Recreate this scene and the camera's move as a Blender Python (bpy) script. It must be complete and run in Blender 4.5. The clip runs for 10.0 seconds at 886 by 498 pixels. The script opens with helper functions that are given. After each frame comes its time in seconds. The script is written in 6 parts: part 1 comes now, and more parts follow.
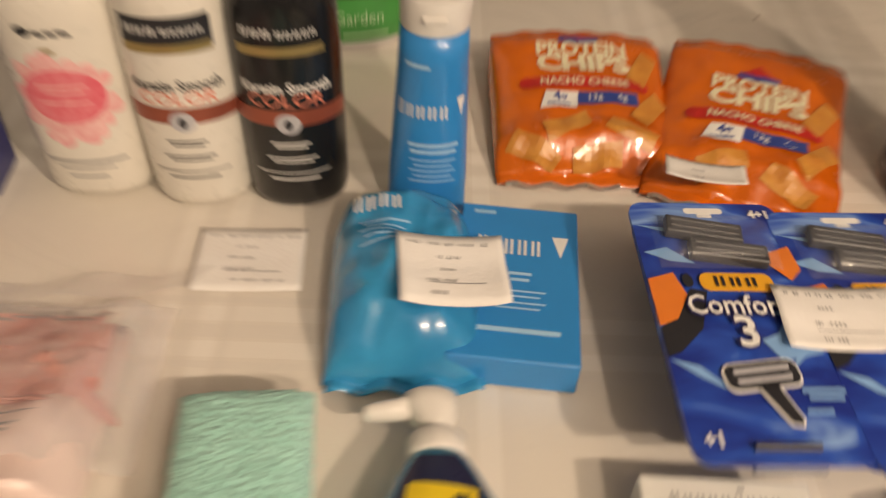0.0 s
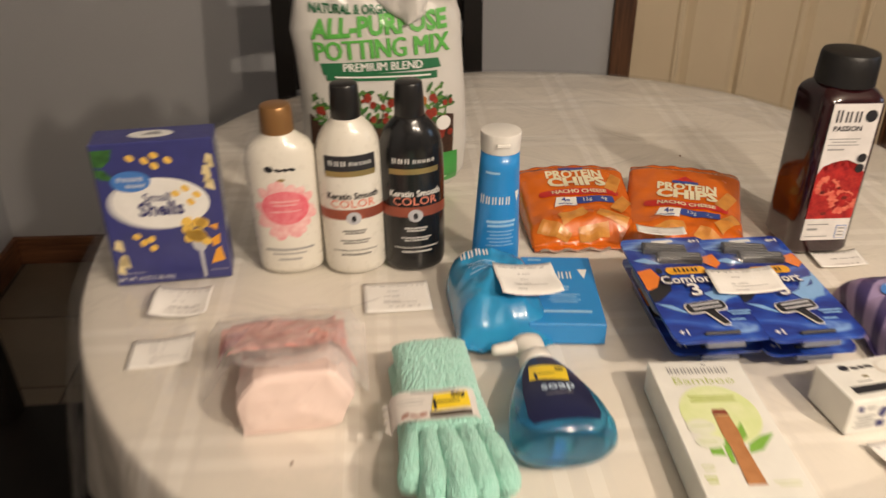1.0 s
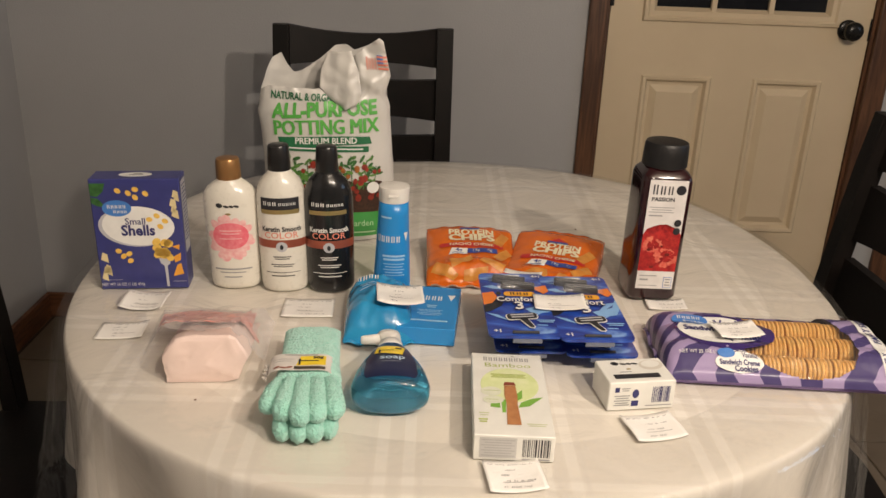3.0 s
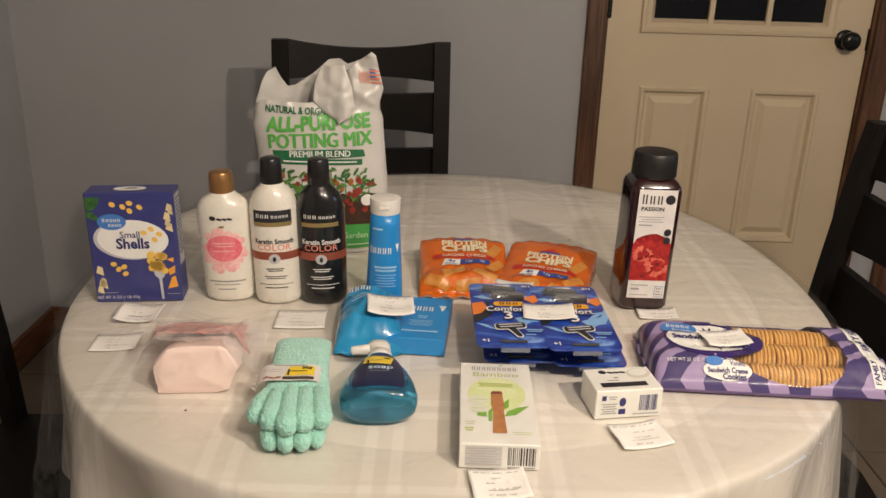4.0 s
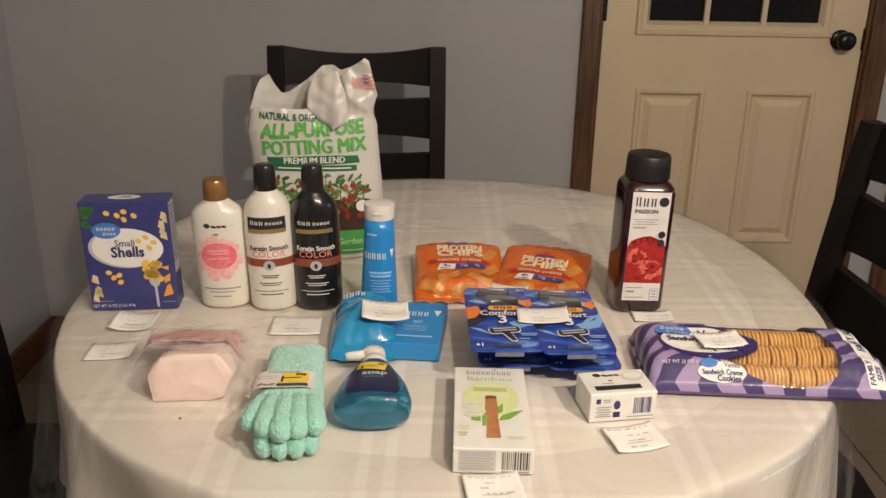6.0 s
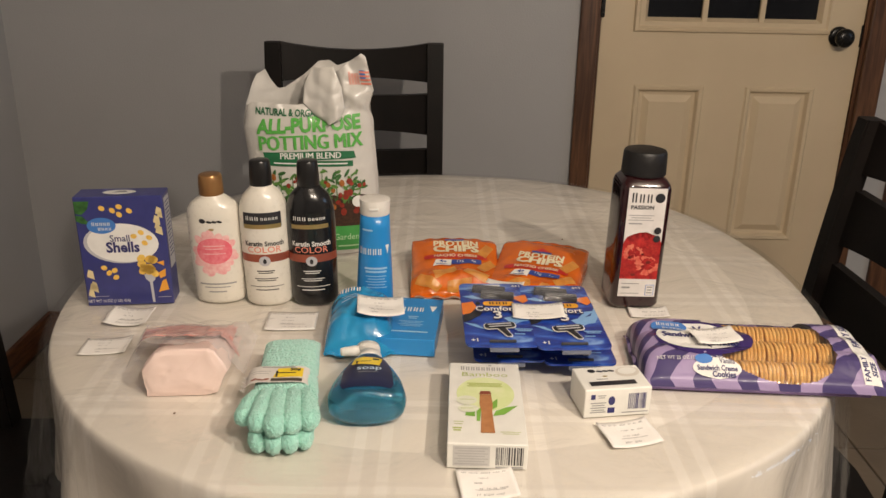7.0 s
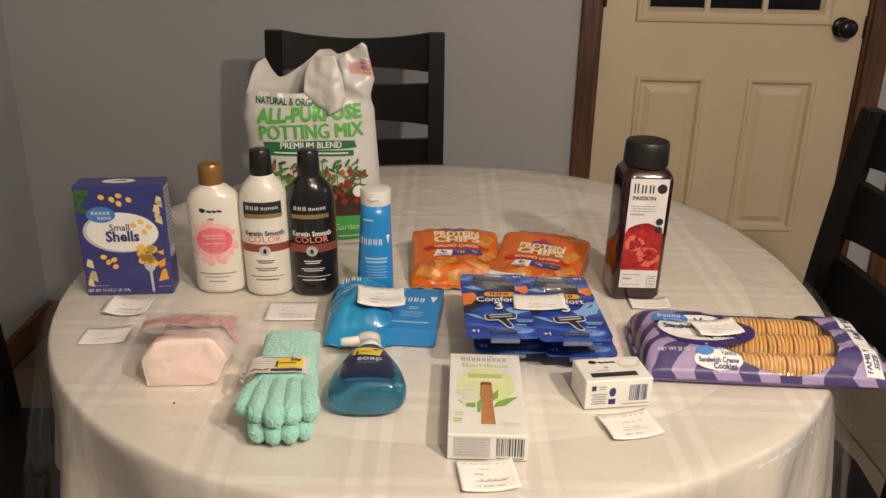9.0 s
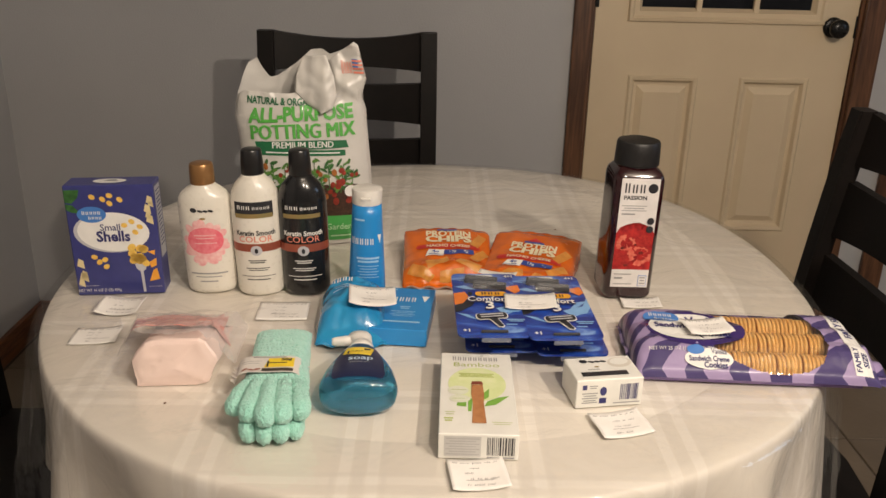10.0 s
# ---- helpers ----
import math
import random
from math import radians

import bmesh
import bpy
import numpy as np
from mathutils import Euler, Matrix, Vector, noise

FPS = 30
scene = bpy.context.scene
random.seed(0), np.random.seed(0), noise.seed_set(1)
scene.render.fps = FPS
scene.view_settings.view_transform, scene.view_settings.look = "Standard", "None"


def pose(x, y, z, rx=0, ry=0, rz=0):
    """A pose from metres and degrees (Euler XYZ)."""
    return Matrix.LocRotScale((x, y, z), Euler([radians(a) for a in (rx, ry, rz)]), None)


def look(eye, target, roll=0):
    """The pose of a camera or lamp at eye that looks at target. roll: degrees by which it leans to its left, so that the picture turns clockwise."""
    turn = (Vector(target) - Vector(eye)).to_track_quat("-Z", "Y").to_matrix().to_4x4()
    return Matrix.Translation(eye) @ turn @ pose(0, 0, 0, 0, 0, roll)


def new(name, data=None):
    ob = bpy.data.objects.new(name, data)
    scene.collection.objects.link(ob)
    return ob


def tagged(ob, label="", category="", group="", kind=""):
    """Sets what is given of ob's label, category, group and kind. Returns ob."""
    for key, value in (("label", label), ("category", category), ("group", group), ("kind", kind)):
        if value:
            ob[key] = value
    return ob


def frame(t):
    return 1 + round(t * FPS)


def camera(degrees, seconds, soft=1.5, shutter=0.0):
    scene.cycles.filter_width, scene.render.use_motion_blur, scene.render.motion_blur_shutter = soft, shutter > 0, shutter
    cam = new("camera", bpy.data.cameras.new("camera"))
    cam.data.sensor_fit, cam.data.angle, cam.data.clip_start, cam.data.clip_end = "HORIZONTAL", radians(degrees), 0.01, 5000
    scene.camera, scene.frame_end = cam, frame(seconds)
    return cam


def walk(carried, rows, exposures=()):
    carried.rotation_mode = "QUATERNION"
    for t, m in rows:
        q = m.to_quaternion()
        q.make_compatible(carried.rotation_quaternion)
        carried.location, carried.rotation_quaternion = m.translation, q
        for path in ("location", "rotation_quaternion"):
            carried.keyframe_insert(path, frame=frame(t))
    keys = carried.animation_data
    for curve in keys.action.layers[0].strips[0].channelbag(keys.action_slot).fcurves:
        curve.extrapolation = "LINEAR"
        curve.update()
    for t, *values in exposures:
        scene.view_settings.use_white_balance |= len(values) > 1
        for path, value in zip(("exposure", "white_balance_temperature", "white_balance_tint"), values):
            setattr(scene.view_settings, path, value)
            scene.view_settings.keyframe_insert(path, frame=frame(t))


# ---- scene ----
cam = camera(55.0, 10.0, soft=1.5, shutter=0.8)
PATH = [
    (0, (0.041, 0.032, 1.201), (0.087, 1.495, -0.162), 3.5),
    (0.5, (-0.084, -0.198, 1.255), (0.206, 1.487, 0.216), 2.8),
    (1, (-0.099, -0.392, 1.314), (0.037, 1.352, 0.344), 0.5),
    (1.5, (-0.019, -0.588, 1.323), (0.112, 1.212, 0.459), 4.2),
    (2, (-0.002, -0.655, 1.342), (0.209, 1.176, 0.565), 4.6),
    (2.5, (0.055, -0.713, 1.346), (0.14, 1.141, 0.601), 3.9),
    (4, (0.129, -0.748, 1.347), (0.141, 1.127, 0.649), 1.7),
    (4.5, (0.135, -0.752, 1.349), (0.169, 1.126, 0.662), 1.4),
    (5, (0.139, -0.754, 1.346), (0.186, 1.121, 0.649), 1.6),
    (5.5, (0.139, -0.75, 1.349), (0.149, 1.128, 0.662), 0.9),
    (7, (0.147, -0.748, 1.346), (0.156, 1.127, 0.651), 1.1),
    (7.5, (0.146, -0.752, 1.345), (0.173, 1.123, 0.648), 1.4),
    (8, (0.146, -0.749, 1.346), (0.169, 1.123, 0.642), 1.4),
    (8.5, (0.146, -0.746, 1.344), (0.16, 1.119, 0.623), 1.4),
    (9, (0.146, -0.743, 1.344), (0.155, 1.124, 0.628), 1.3),
    (9.5, (0.148, -0.742, 1.344), (0.168, 1.128, 0.635), 1.1),
    (10, (0.15, -0.744, 1.344), (0.173, 1.123, 0.628), 1.4),
]
walk(cam, [(t, look(eye, target, roll)) for t, eye, target, roll in PATH],
     exposures=[(0, -0.20, 7450, 15), (0.5, 0.15, 7100, 12), (1, 0.05, 6720, 11), (1.5, -0.18, 6580, 10.5), (2, -0.18, 6560, 10.5), (2.5, -0.09, 6520, 10.5), (4, -0.09, 6480, 10.5), (10, -0.09, 6480, 10.5)])

# ---- light: two warm bulbs in front and to the right, above the table ----
world = bpy.data.worlds.new("world")
scene.world = world
world.use_nodes = True
world.node_tree.nodes["Background"].inputs[0].default_value = (0.02, 0.022, 0.026, 1)
world.node_tree.nodes["Background"].inputs[1].default_value = 0.3


def bulb(place, watts, radius, colour):
    lamp = bpy.data.lights.new("bulb", "POINT")
    lamp.energy, lamp.shadow_soft_size, lamp.color = watts, radius, colour
    new("bulb", lamp).matrix_basis = pose(*place)


bulb((0.54, -0.92, 2.02), 50.0, 0.035, (1.0, 0.855, 0.70))
bulb((1.10, -0.88, 2.04), 88.0, 0.035, (1.0, 0.855, 0.70))

# unseen cool source off to the right, added for bluish glints on the cover
cool_lamp = bpy.data.lights.new("screen_light", "AREA")
cool_lamp.shape, cool_lamp.size, cool_lamp.size_y, cool_lamp.energy, cool_lamp.color = "RECTANGLE", 0.9, 0.7, 6.0, (0.45, 0.68, 1.0)
new("screen_light", cool_lamp).matrix_basis = look((3.3, 0.30, 1.75), (0.3, 0.4, 0.75))
scene.view_settings.exposure = 0.0


# ---- materials ----
def material(name, colour, rough=0.5, metal=0.0, other=None, scale=20.0, mix=0.35, bump=0.0, bump_scale=120.0,
             coat=0.0, through_light=0.0, sheen=0.0, fine=0.5, spec=0.5, ior=1.45):
    """A surface with broad stains (colour to other), fine grain in its gloss, and relief."""
    m = bpy.data.materials.new(name)
    m.use_nodes = True
    t = m.node_tree
    p = t.nodes["Principled BSDF"]
    co = t.nodes.new("ShaderNodeTexCoord")
    big = t.nodes.new("ShaderNodeTexNoise")
    big.inputs["Scale"].default_value, big.inputs["Detail"].default_value = scale, 4
    t.links.new(co.outputs["Object"], big.inputs["Vector"])
    ramp = t.nodes.new("ShaderNodeMix")
    ramp.data_type = "RGBA"
    other = other or tuple(c * 0.82 for c in colour)
    ramp.inputs[6].default_value, ramp.inputs[7].default_value = (*colour, 1), (*other, 1)
    amount = t.nodes.new("ShaderNodeMapRange")
    amount.inputs["From Min"].default_value, amount.inputs["From Max"].default_value = 0.35, 0.7
    amount.inputs["To Max"].default_value = min(1.0, mix * 2)
    t.links.new(big.outputs["Fac"], amount.inputs["Value"])
    t.links.new(amount.outputs["Result"], ramp.inputs[0])
    t.links.new(ramp.outputs[2], p.inputs["Base Color"])
    small = t.nodes.new("ShaderNodeTexNoise")
    small.inputs["Scale"].default_value, small.inputs["Detail"].default_value = bump_scale, 3
    t.links.new(co.outputs["Object"], small.inputs["Vector"])
    gloss = t.nodes.new("ShaderNodeMapRange")
    gloss.inputs["To Min"].default_value = max(0.02, rough * (1 - 0.35 * fine))
    gloss.inputs["To Max"].default_value = min(1.0, rough * (1 + 0.35 * fine))
    t.links.new(small.outputs["Fac"], gloss.inputs["Value"])
    t.links.new(gloss.outputs["Result"], p.inputs["Roughness"])
    p.inputs["Metallic"].default_value = metal
    p.inputs["Coat Weight"].default_value, p.inputs["Coat Roughness"].default_value = coat, 0.12
    p.inputs["Transmission Weight"].default_value = through_light
    p.inputs["IOR"].default_value = ior
    p.inputs["Specular IOR Level"].default_value = spec
    if sheen:
        p.inputs["Sheen Weight"].default_value, p.inputs["Sheen Roughness"].default_value = sheen, 0.6
    if bump:
        b = t.nodes.new("ShaderNodeBump")
        b.inputs["Strength"].default_value, b.inputs["Distance"].default_value = bump, 0.004
        t.links.new(small.outputs["Fac"], b.inputs["Height"])
        t.links.new(b.outputs["Normal"], p.inputs["Normal"])
    return m


def nodes_of(m):
    return m.node_tree, m.node_tree.nodes["Principled BSDF"]


def film_material(name, tint=(1, 1, 1), alpha=0.12, rough=0.08, shine_part=0.07):
    """Thin clear plastic: mostly see-through, with a gloss."""
    m = bpy.data.materials.new(name)
    m.use_nodes = True
    t, p = nodes_of(m)
    p.inputs["Base Color"].default_value = (*tint, 1)
    p.inputs["Roughness"].default_value = rough
    out = t.nodes["Material Output"]
    clear = t.nodes.new("ShaderNodeBsdfTransparent")
    blend = t.nodes.new("ShaderNodeMixShader")
    n = t.nodes.new("ShaderNodeTexNoise")
    n.inputs["Scale"].default_value, n.inputs["Detail"].default_value = 26, 3
    co = t.nodes.new("ShaderNodeTexCoord")
    t.links.new(co.outputs["Object"], n.inputs["Vector"])
    b = t.nodes.new("ShaderNodeBump")
    b.inputs["Strength"].default_value, b.inputs["Distance"].default_value = 0.5, 0.01
    t.links.new(n.outputs["Fac"], b.inputs["Height"])
    t.links.new(b.outputs["Normal"], p.inputs["Normal"])
    blend.inputs[0].default_value = alpha
    t.links.new(clear.outputs[0], blend.inputs[1])
    t.links.new(p.outputs[0], blend.inputs[2])
    shine = t.nodes.new("ShaderNodeBsdfGlossy")
    shine.inputs["Roughness"].default_value = rough
    t.links.new(b.outputs["Normal"], shine.inputs["Normal"])
    gloss = t.nodes.new("ShaderNodeMixShader")
    gloss.inputs[0].default_value = shine_part
    t.links.new(blend.outputs[0], gloss.inputs[1])
    t.links.new(shine.outputs[0], gloss.inputs[2])
    t.links.new(gloss.outputs[0], out.inputs["Surface"])
    return m


WALL = material("grey wall paint", (0.40, 0.40, 0.405), 0.7, other=(0.36, 0.36, 0.365), scale=1.6, mix=0.5, bump=0.25, bump_scale=260)
CEIL = material("dull tan ceiling paint", (0.48, 0.45, 0.41), 0.85, scale=3, bump=0.3, bump_scale=90)
DOORW = material("cream door paint", (0.60, 0.49, 0.335), 0.42, other=(0.55, 0.445, 0.30), scale=5, bump=0.08, bump_scale=180)
BLACK = material("black satin metal", (0.012, 0.012, 0.012), 0.28, metal=0.3, scale=60, fine=0.8)
DARKWOOD = material("black stained wood", (0.0065, 0.0055, 0.005), 0.45, other=(0.011, 0.008, 0.007), scale=14, bump=0.03, bump_scale=160, spec=0.16)
NIGHT = material("night glass", (0.008, 0.009, 0.012), 0.04, scale=4)
PAPER = material("white note paper", (0.82, 0.80, 0.77), 0.8, other=(0.76, 0.73, 0.69), scale=30, bump=0.15, bump_scale=300)
INK = material("grey pen ink", (0.13, 0.125, 0.14), 0.7)


def wood_material(name, light, dark, stretch):
    m = material(name, light, 0.42, scale=9, bump=0.2, bump_scale=70)
    t, p = nodes_of(m)
    co = t.nodes.new("ShaderNodeTexCoord")
    mp = t.nodes.new("ShaderNodeMapping")
    mp.inputs["Scale"].default_value = stretch
    t.links.new(co.outputs["Object"], mp.inputs["Vector"])
    n = t.nodes.new("ShaderNodeTexNoise")
    n.inputs["Scale"].default_value, n.inputs["Detail"].default_value, n.inputs["Distortion"].default_value = 8, 6, 0.6
    t.links.new(mp.outputs["Vector"], n.inputs["Vector"])
    ramp = t.nodes.new("ShaderNodeValToRGB")
    ramp.color_ramp.elements[0].position, ramp.color_ramp.elements[0].color = 0.36, (*dark, 1)
    ramp.color_ramp.elements[1].position, ramp.color_ramp.elements[1].color = 0.66, (*light, 1)
    t.links.new(n.outputs["Fac"], ramp.inputs["Fac"])
    t.links.new(ramp.outputs["Color"], p.inputs["Base Color"])
    return m


TRIMWOOD = wood_material("brown stained trim wood", (0.135, 0.062, 0.030), (0.058, 0.025, 0.013), (9, 9, 0.7))
BASEWOOD = wood_material("brown baseboard wood", (0.19, 0.08, 0.035), (0.08, 0.03, 0.015), (0.8, 0.8, 9))


# ---- mesh helpers ----
def part(name, bm, mat, parent=None, label="", smooth=False, matrix=None):
    """Links a bmesh as one mesh object, under a thing or a part where one is given."""
    me = bpy.data.meshes.new(name)
    bmesh.ops.recalc_face_normals(bm, faces=bm.faces)
    if smooth:
        for f in bm.faces:
            f.smooth = True
    bm.to_mesh(me)
    bm.free()
    me.materials.append(mat)
    ob = new(name, me)
    if parent is not None:
        ob.parent = parent
    if matrix is not None:
        ob.matrix_basis = matrix
    if label:
        tagged(ob, label)
    return ob


def thing(name, matrix, label, category, group=""):
    ob = new(name)
    ob.empty_display_size = 0.03
    ob.matrix_basis = matrix
    return tagged(ob, label, category, group)


def smooth_by_angle(ob, degrees=35):
    for poly in ob.data.polygons:
        poly.use_smooth = True
    ob.data.set_sharp_from_angle(angle=radians(degrees))
    return ob


def box(x0, y0, z0, x1, y1, z1, bevel=0.0, segs=2, bm=None):
    b = bmesh.new()
    bmesh.ops.create_cube(b, size=1)
    bmesh.ops.scale(b, vec=(x1 - x0, y1 - y0, z1 - z0), verts=b.verts)
    bmesh.ops.translate(b, vec=((x0 + x1) / 2, (y0 + y1) / 2, (z0 + z1) / 2), verts=b.verts)
    if bevel:
        bmesh.ops.bevel(b, geom=b.edges[:], offset=bevel, segments=segs, affect="EDGES", profile=0.5)
    if bm is None:
        return b
    me = bpy.data.meshes.new("t")
    b.to_mesh(me)
    b.free()
    bm.from_mesh(me)
    bpy.data.meshes.remove(me)
    return bm


def ring_point(a, rx, ry, p):
    c, s = math.cos(a), math.sin(a)
    return rx * math.copysign(abs(c) ** (2 / p), c), ry * math.copysign(abs(s) ** (2 / p), s)


def loft(sections, n=40, place=None, caps=True):
    """Rings (height, rx, ry, power, cx, cy) joined into a closed skin. place turns (x, y, height) into a point."""
    place = place or (lambda x, y, z: (x, y, z))
    bm = bmesh.new()
    rings = []
    for s in sections:
        z, rx, ry, p, cx, cy = (list(s) + [2, 0, 0][len(s) - 3:])[:6] if len(s) < 6 else s
        ring = []
        for i in range(n):
            x, y = ring_point(2 * math.pi * i / n, rx, ry, p)
            ring.append(bm.verts.new(place(cx + x, cy + y, z)))
        rings.append(ring)
    for a, b in zip(rings, rings[1:]):
        for i in range(n):
            bm.faces.new((a[i], a[(i + 1) % n], b[(i + 1) % n], b[i]))
    if caps:
        bm.faces.new(rings[0][::-1])
        bm.faces.new(rings[-1])
    return bm


def sheet(fn, nu, nv, thick=0.0, normal=(0, 0, 1), keep=None):
    """A grid from fn(u, v) with u, v from 0 to 1; a thin solid where thick is given."""
    bm = bmesh.new()
    off = Vector(normal) * thick

    def layer(shift):
        return [[bm.verts.new(Vector(fn(i / nu, j / nv)) + shift) for j in range(nv + 1)] for i in range(nu + 1)]
    top = layer(Vector((0, 0, 0)))
    for i in range(nu):
        for j in range(nv):
            if keep is None or keep((i + 0.5) / nu, (j + 0.5) / nv):
                bm.faces.new((top[i][j], top[i + 1][j], top[i + 1][j + 1], top[i][j + 1]))
    if thick:
        low = layer(-off)
        for i in range(nu):
            for j in range(nv):
                bm.faces.new((low[i][j], low[i][j + 1], low[i + 1][j + 1], low[i + 1][j]))
        edge = [(i, 0) for i in range(nu)] + [(nu, j) for j in range(nv)] + [(i, nv) for i in range(nu, 0, -1)] + [(0, j) for j in range(nv, 0, -1)]
        for a, b in zip(edge, edge[1:] + edge[:1]):
            bm.faces.new((top[a[0]][a[1]], low[a[0]][a[1]], low[b[0]][b[1]], top[b[0]][b[1]]))
    loose = [v for v in bm.verts if not v.link_faces]
    bmesh.ops.delete(bm, geom=loose, context="VERTS")
    return bm


def text_mesh(words, size, bold=0.0, shear=0.0, align="CENTER"):
    cu = bpy.data.curves.new("words", "FONT")
    cu.body, cu.size, cu.align_x, cu.align_y = words, size, align, "CENTER"
    cu.resolution_u, cu.offset, cu.shear = 2, bold, shear
    ob = bpy.data.objects.new("words", cu)
    scene.collection.objects.link(ob)
    me = bpy.data.meshes.new_from_object(ob.evaluated_get(bpy.context.evaluated_depsgraph_get()))
    bpy.data.objects.remove(ob)
    bpy.data.curves.remove(cu)
    return me


def printed(name, shapes, mat, parent, on, lift=0.0004, label=""):
    """Print on a surface; a few plain patches become a part each, writing and fine pieces one part."""
    if 1 < len(shapes) <= 16 and all(s[0] != "t" for s in shapes) and not name.endswith(("writing", "mark", "rule", "lines", "line", "barcode", "digits")):
        for s in shapes:
            last = print_on(name, [s], mat, parent, on, lift, label)
        return last
    return print_on(name, shapes, mat, parent, on, lift, label)


def lay(flat, bm, place, longest):
    """Cuts a flat shape fine enough to follow a bent surface, and adds it to bm at place(point)."""
    bmesh.ops.triangulate(flat, faces=flat.faces[:])
    for _ in range(3):
        long_edges = [e for e in flat.edges if e.calc_length() > longest]
        if not long_edges:
            break
        bmesh.ops.subdivide_edges(flat, edges=long_edges, cuts=1)
        bmesh.ops.triangulate(flat, faces=[f for f in flat.faces if len(f.verts) > 3])
    flat.verts.index_update()
    made = {v: bm.verts.new(place(v.co)) for v in flat.verts}
    seen = set()
    for f in flat.faces:
        key = frozenset(v.index for v in f.verts)
        if key not in seen:
            seen.add(key)
            bm.faces.new([made[v] for v in f.verts])
    flat.free()


def print_on(name, shapes, mat, parent, on, lift, label):
    """Flat print on a surface: on(u, v, lift) gives the point. Shapes: ('r', x0, y0, x1, y1), ('e', cx, cy, rx, ry),
    ('p', points), ('t', words, x, y, size, width squeeze, bold, turn)."""
    bm = bmesh.new()
    for s in shapes:
        if s[0] == "r":
            _, x0, y0, x1, y1 = s[:5]
            nx, ny = max(1, int(abs(x1 - x0) / 0.006)), max(1, int(abs(y1 - y0) / 0.01))
            g = [[bm.verts.new(on(x0 + (x1 - x0) * i / nx, y0 + (y1 - y0) * j / ny, lift)) for j in range(ny + 1)] for i in range(nx + 1)]
            for i in range(nx):
                for j in range(ny):
                    bm.faces.new((g[i][j], g[i + 1][j], g[i + 1][j + 1], g[i][j + 1]))
        elif s[0] == "e":
            _, cx, cy, rx, ry = s[:5]
            tilt = s[5] if len(s) > 5 else 0.0
            n = 10 if max(rx, ry) < 0.006 else 28
            rings = 1 if max(rx, ry) < 0.006 else 5
            ct, st = math.cos(tilt), math.sin(tilt)
            mid = bm.verts.new(on(cx, cy, lift))
            last = None
            for k in range(1, rings + 1):
                ring = []
                for i in range(n):
                    a = 2 * math.pi * i / n
                    ex, ey = rx * k / rings * math.cos(a), ry * k / rings * math.sin(a)
                    ring.append(bm.verts.new(on(cx + ex * ct - ey * st, cy + ex * st + ey * ct, lift)))
                for i in range(n):
                    j = (i + 1) % n
                    if last is None:
                        bm.faces.new((mid, ring[i], ring[j]))
                    else:
                        bm.faces.new((last[i], ring[i], ring[j], last[j]))
                last = ring
        elif s[0] == "p":
            flat = bmesh.new()
            flat.faces.new([flat.verts.new((x, y, 0)) for x, y in s[1]])
            lay(flat, bm, lambda c: on(c.x, c.y, lift), 0.007)
        else:
            _, words, x, y, size, squeeze, bold, turn = (list(s) + [1.0, 0.0, 0.0][len(s) - 5:])[:8] if len(s) < 8 else s
            ct, st = math.cos(turn), math.sin(turn)
            # a letter M cannot be thickened: it is struck twice, a little apart
            strikes = ((-bold, 0.0), (bold, 0.0002)) if bold and "M" in words else ((0.0, 0.0),)
            for shift, up in strikes:
                me = text_mesh(words, size, 0.0 if shift else bold)
                flat = bmesh.new()
                flat.from_mesh(me)
                bpy.data.meshes.remove(me)
                lay(flat, bm, lambda c: on(x + (c.x * squeeze + shift) * ct - c.y * st, y + (c.x * squeeze + shift) * st + c.y * ct, lift + up), 0.006)
    me = bpy.data.meshes.new(name)
    bm.to_mesh(me)
    bm.free()
    me.materials.append(mat)
    ob = new(name, me)
    ob.parent = parent
    return tagged(ob, label) if label else ob


def ink(name, colour, rough=0.45, coat=0.3):
    return material(name, colour, rough, scale=60, mix=0.2, coat=coat)


WHITE_INK = ink("white print", (0.8, 0.79, 0.76))
DARK_INK = ink("near black print", (0.02, 0.02, 0.025))
NAVY_INK = ink("navy print", (0.03, 0.03, 0.14))
GREY_INK = ink("grey print", (0.3, 0.3, 0.3))


def lines(x0, x1, ys, h, short=0.8):
    """Bars in the place of small writing."""
    out = []
    for i, y in enumerate(ys):
        w = (x1 - x0) * (1 if i % 2 == 0 else short)
        m = (x0 + x1) / 2
        out.append(("r", m - w / 2, y - h / 2, m + w / 2, y + h / 2))
    return out


def blocks(x0, x1, y0, y1, n, gap=0.25):
    """A row of plain bars in the place of a maker's mark."""
    step = (x1 - x0) / n
    out = []
    for k in range(n):
        top = y1 if k == 0 or gap < 0.2 else y1 - 0.12 * (y1 - y0)
        out += [("r", x0 + step * (k + d), y0, x0 + step * (k + d + 0.20), top) for d in (0.10, 0.52)]
    return out


def swash(x, y, w, h):
    """Plain slanted ovals in the place of a script mark."""
    return [("e", x + w * dx, y + h * dy, w * rx, h * ry, -0.3) for dx, dy, rx, ry in ((-0.30, 0.04, 0.14, 0.40), (-0.03, -0.12, 0.12, 0.20), (0.17, -0.12, 0.10, 0.20), (0.37, -0.12, 0.12, 0.20))]


# ---- setting: a kitchen corner with an outside door ----
FLOOR, TOP = -0.06, 0.76
BACK, LEFT, RIGHT, REAR, HIGH = 2.072, -1.27, 3.4, -4.5, 2.5
DX0, DX1, DTOP = 0.657, 1.503, 2.03


def structure(name, bm, mat, label, category):
    return tagged(part(name, bm, mat), label, category, kind="structure")


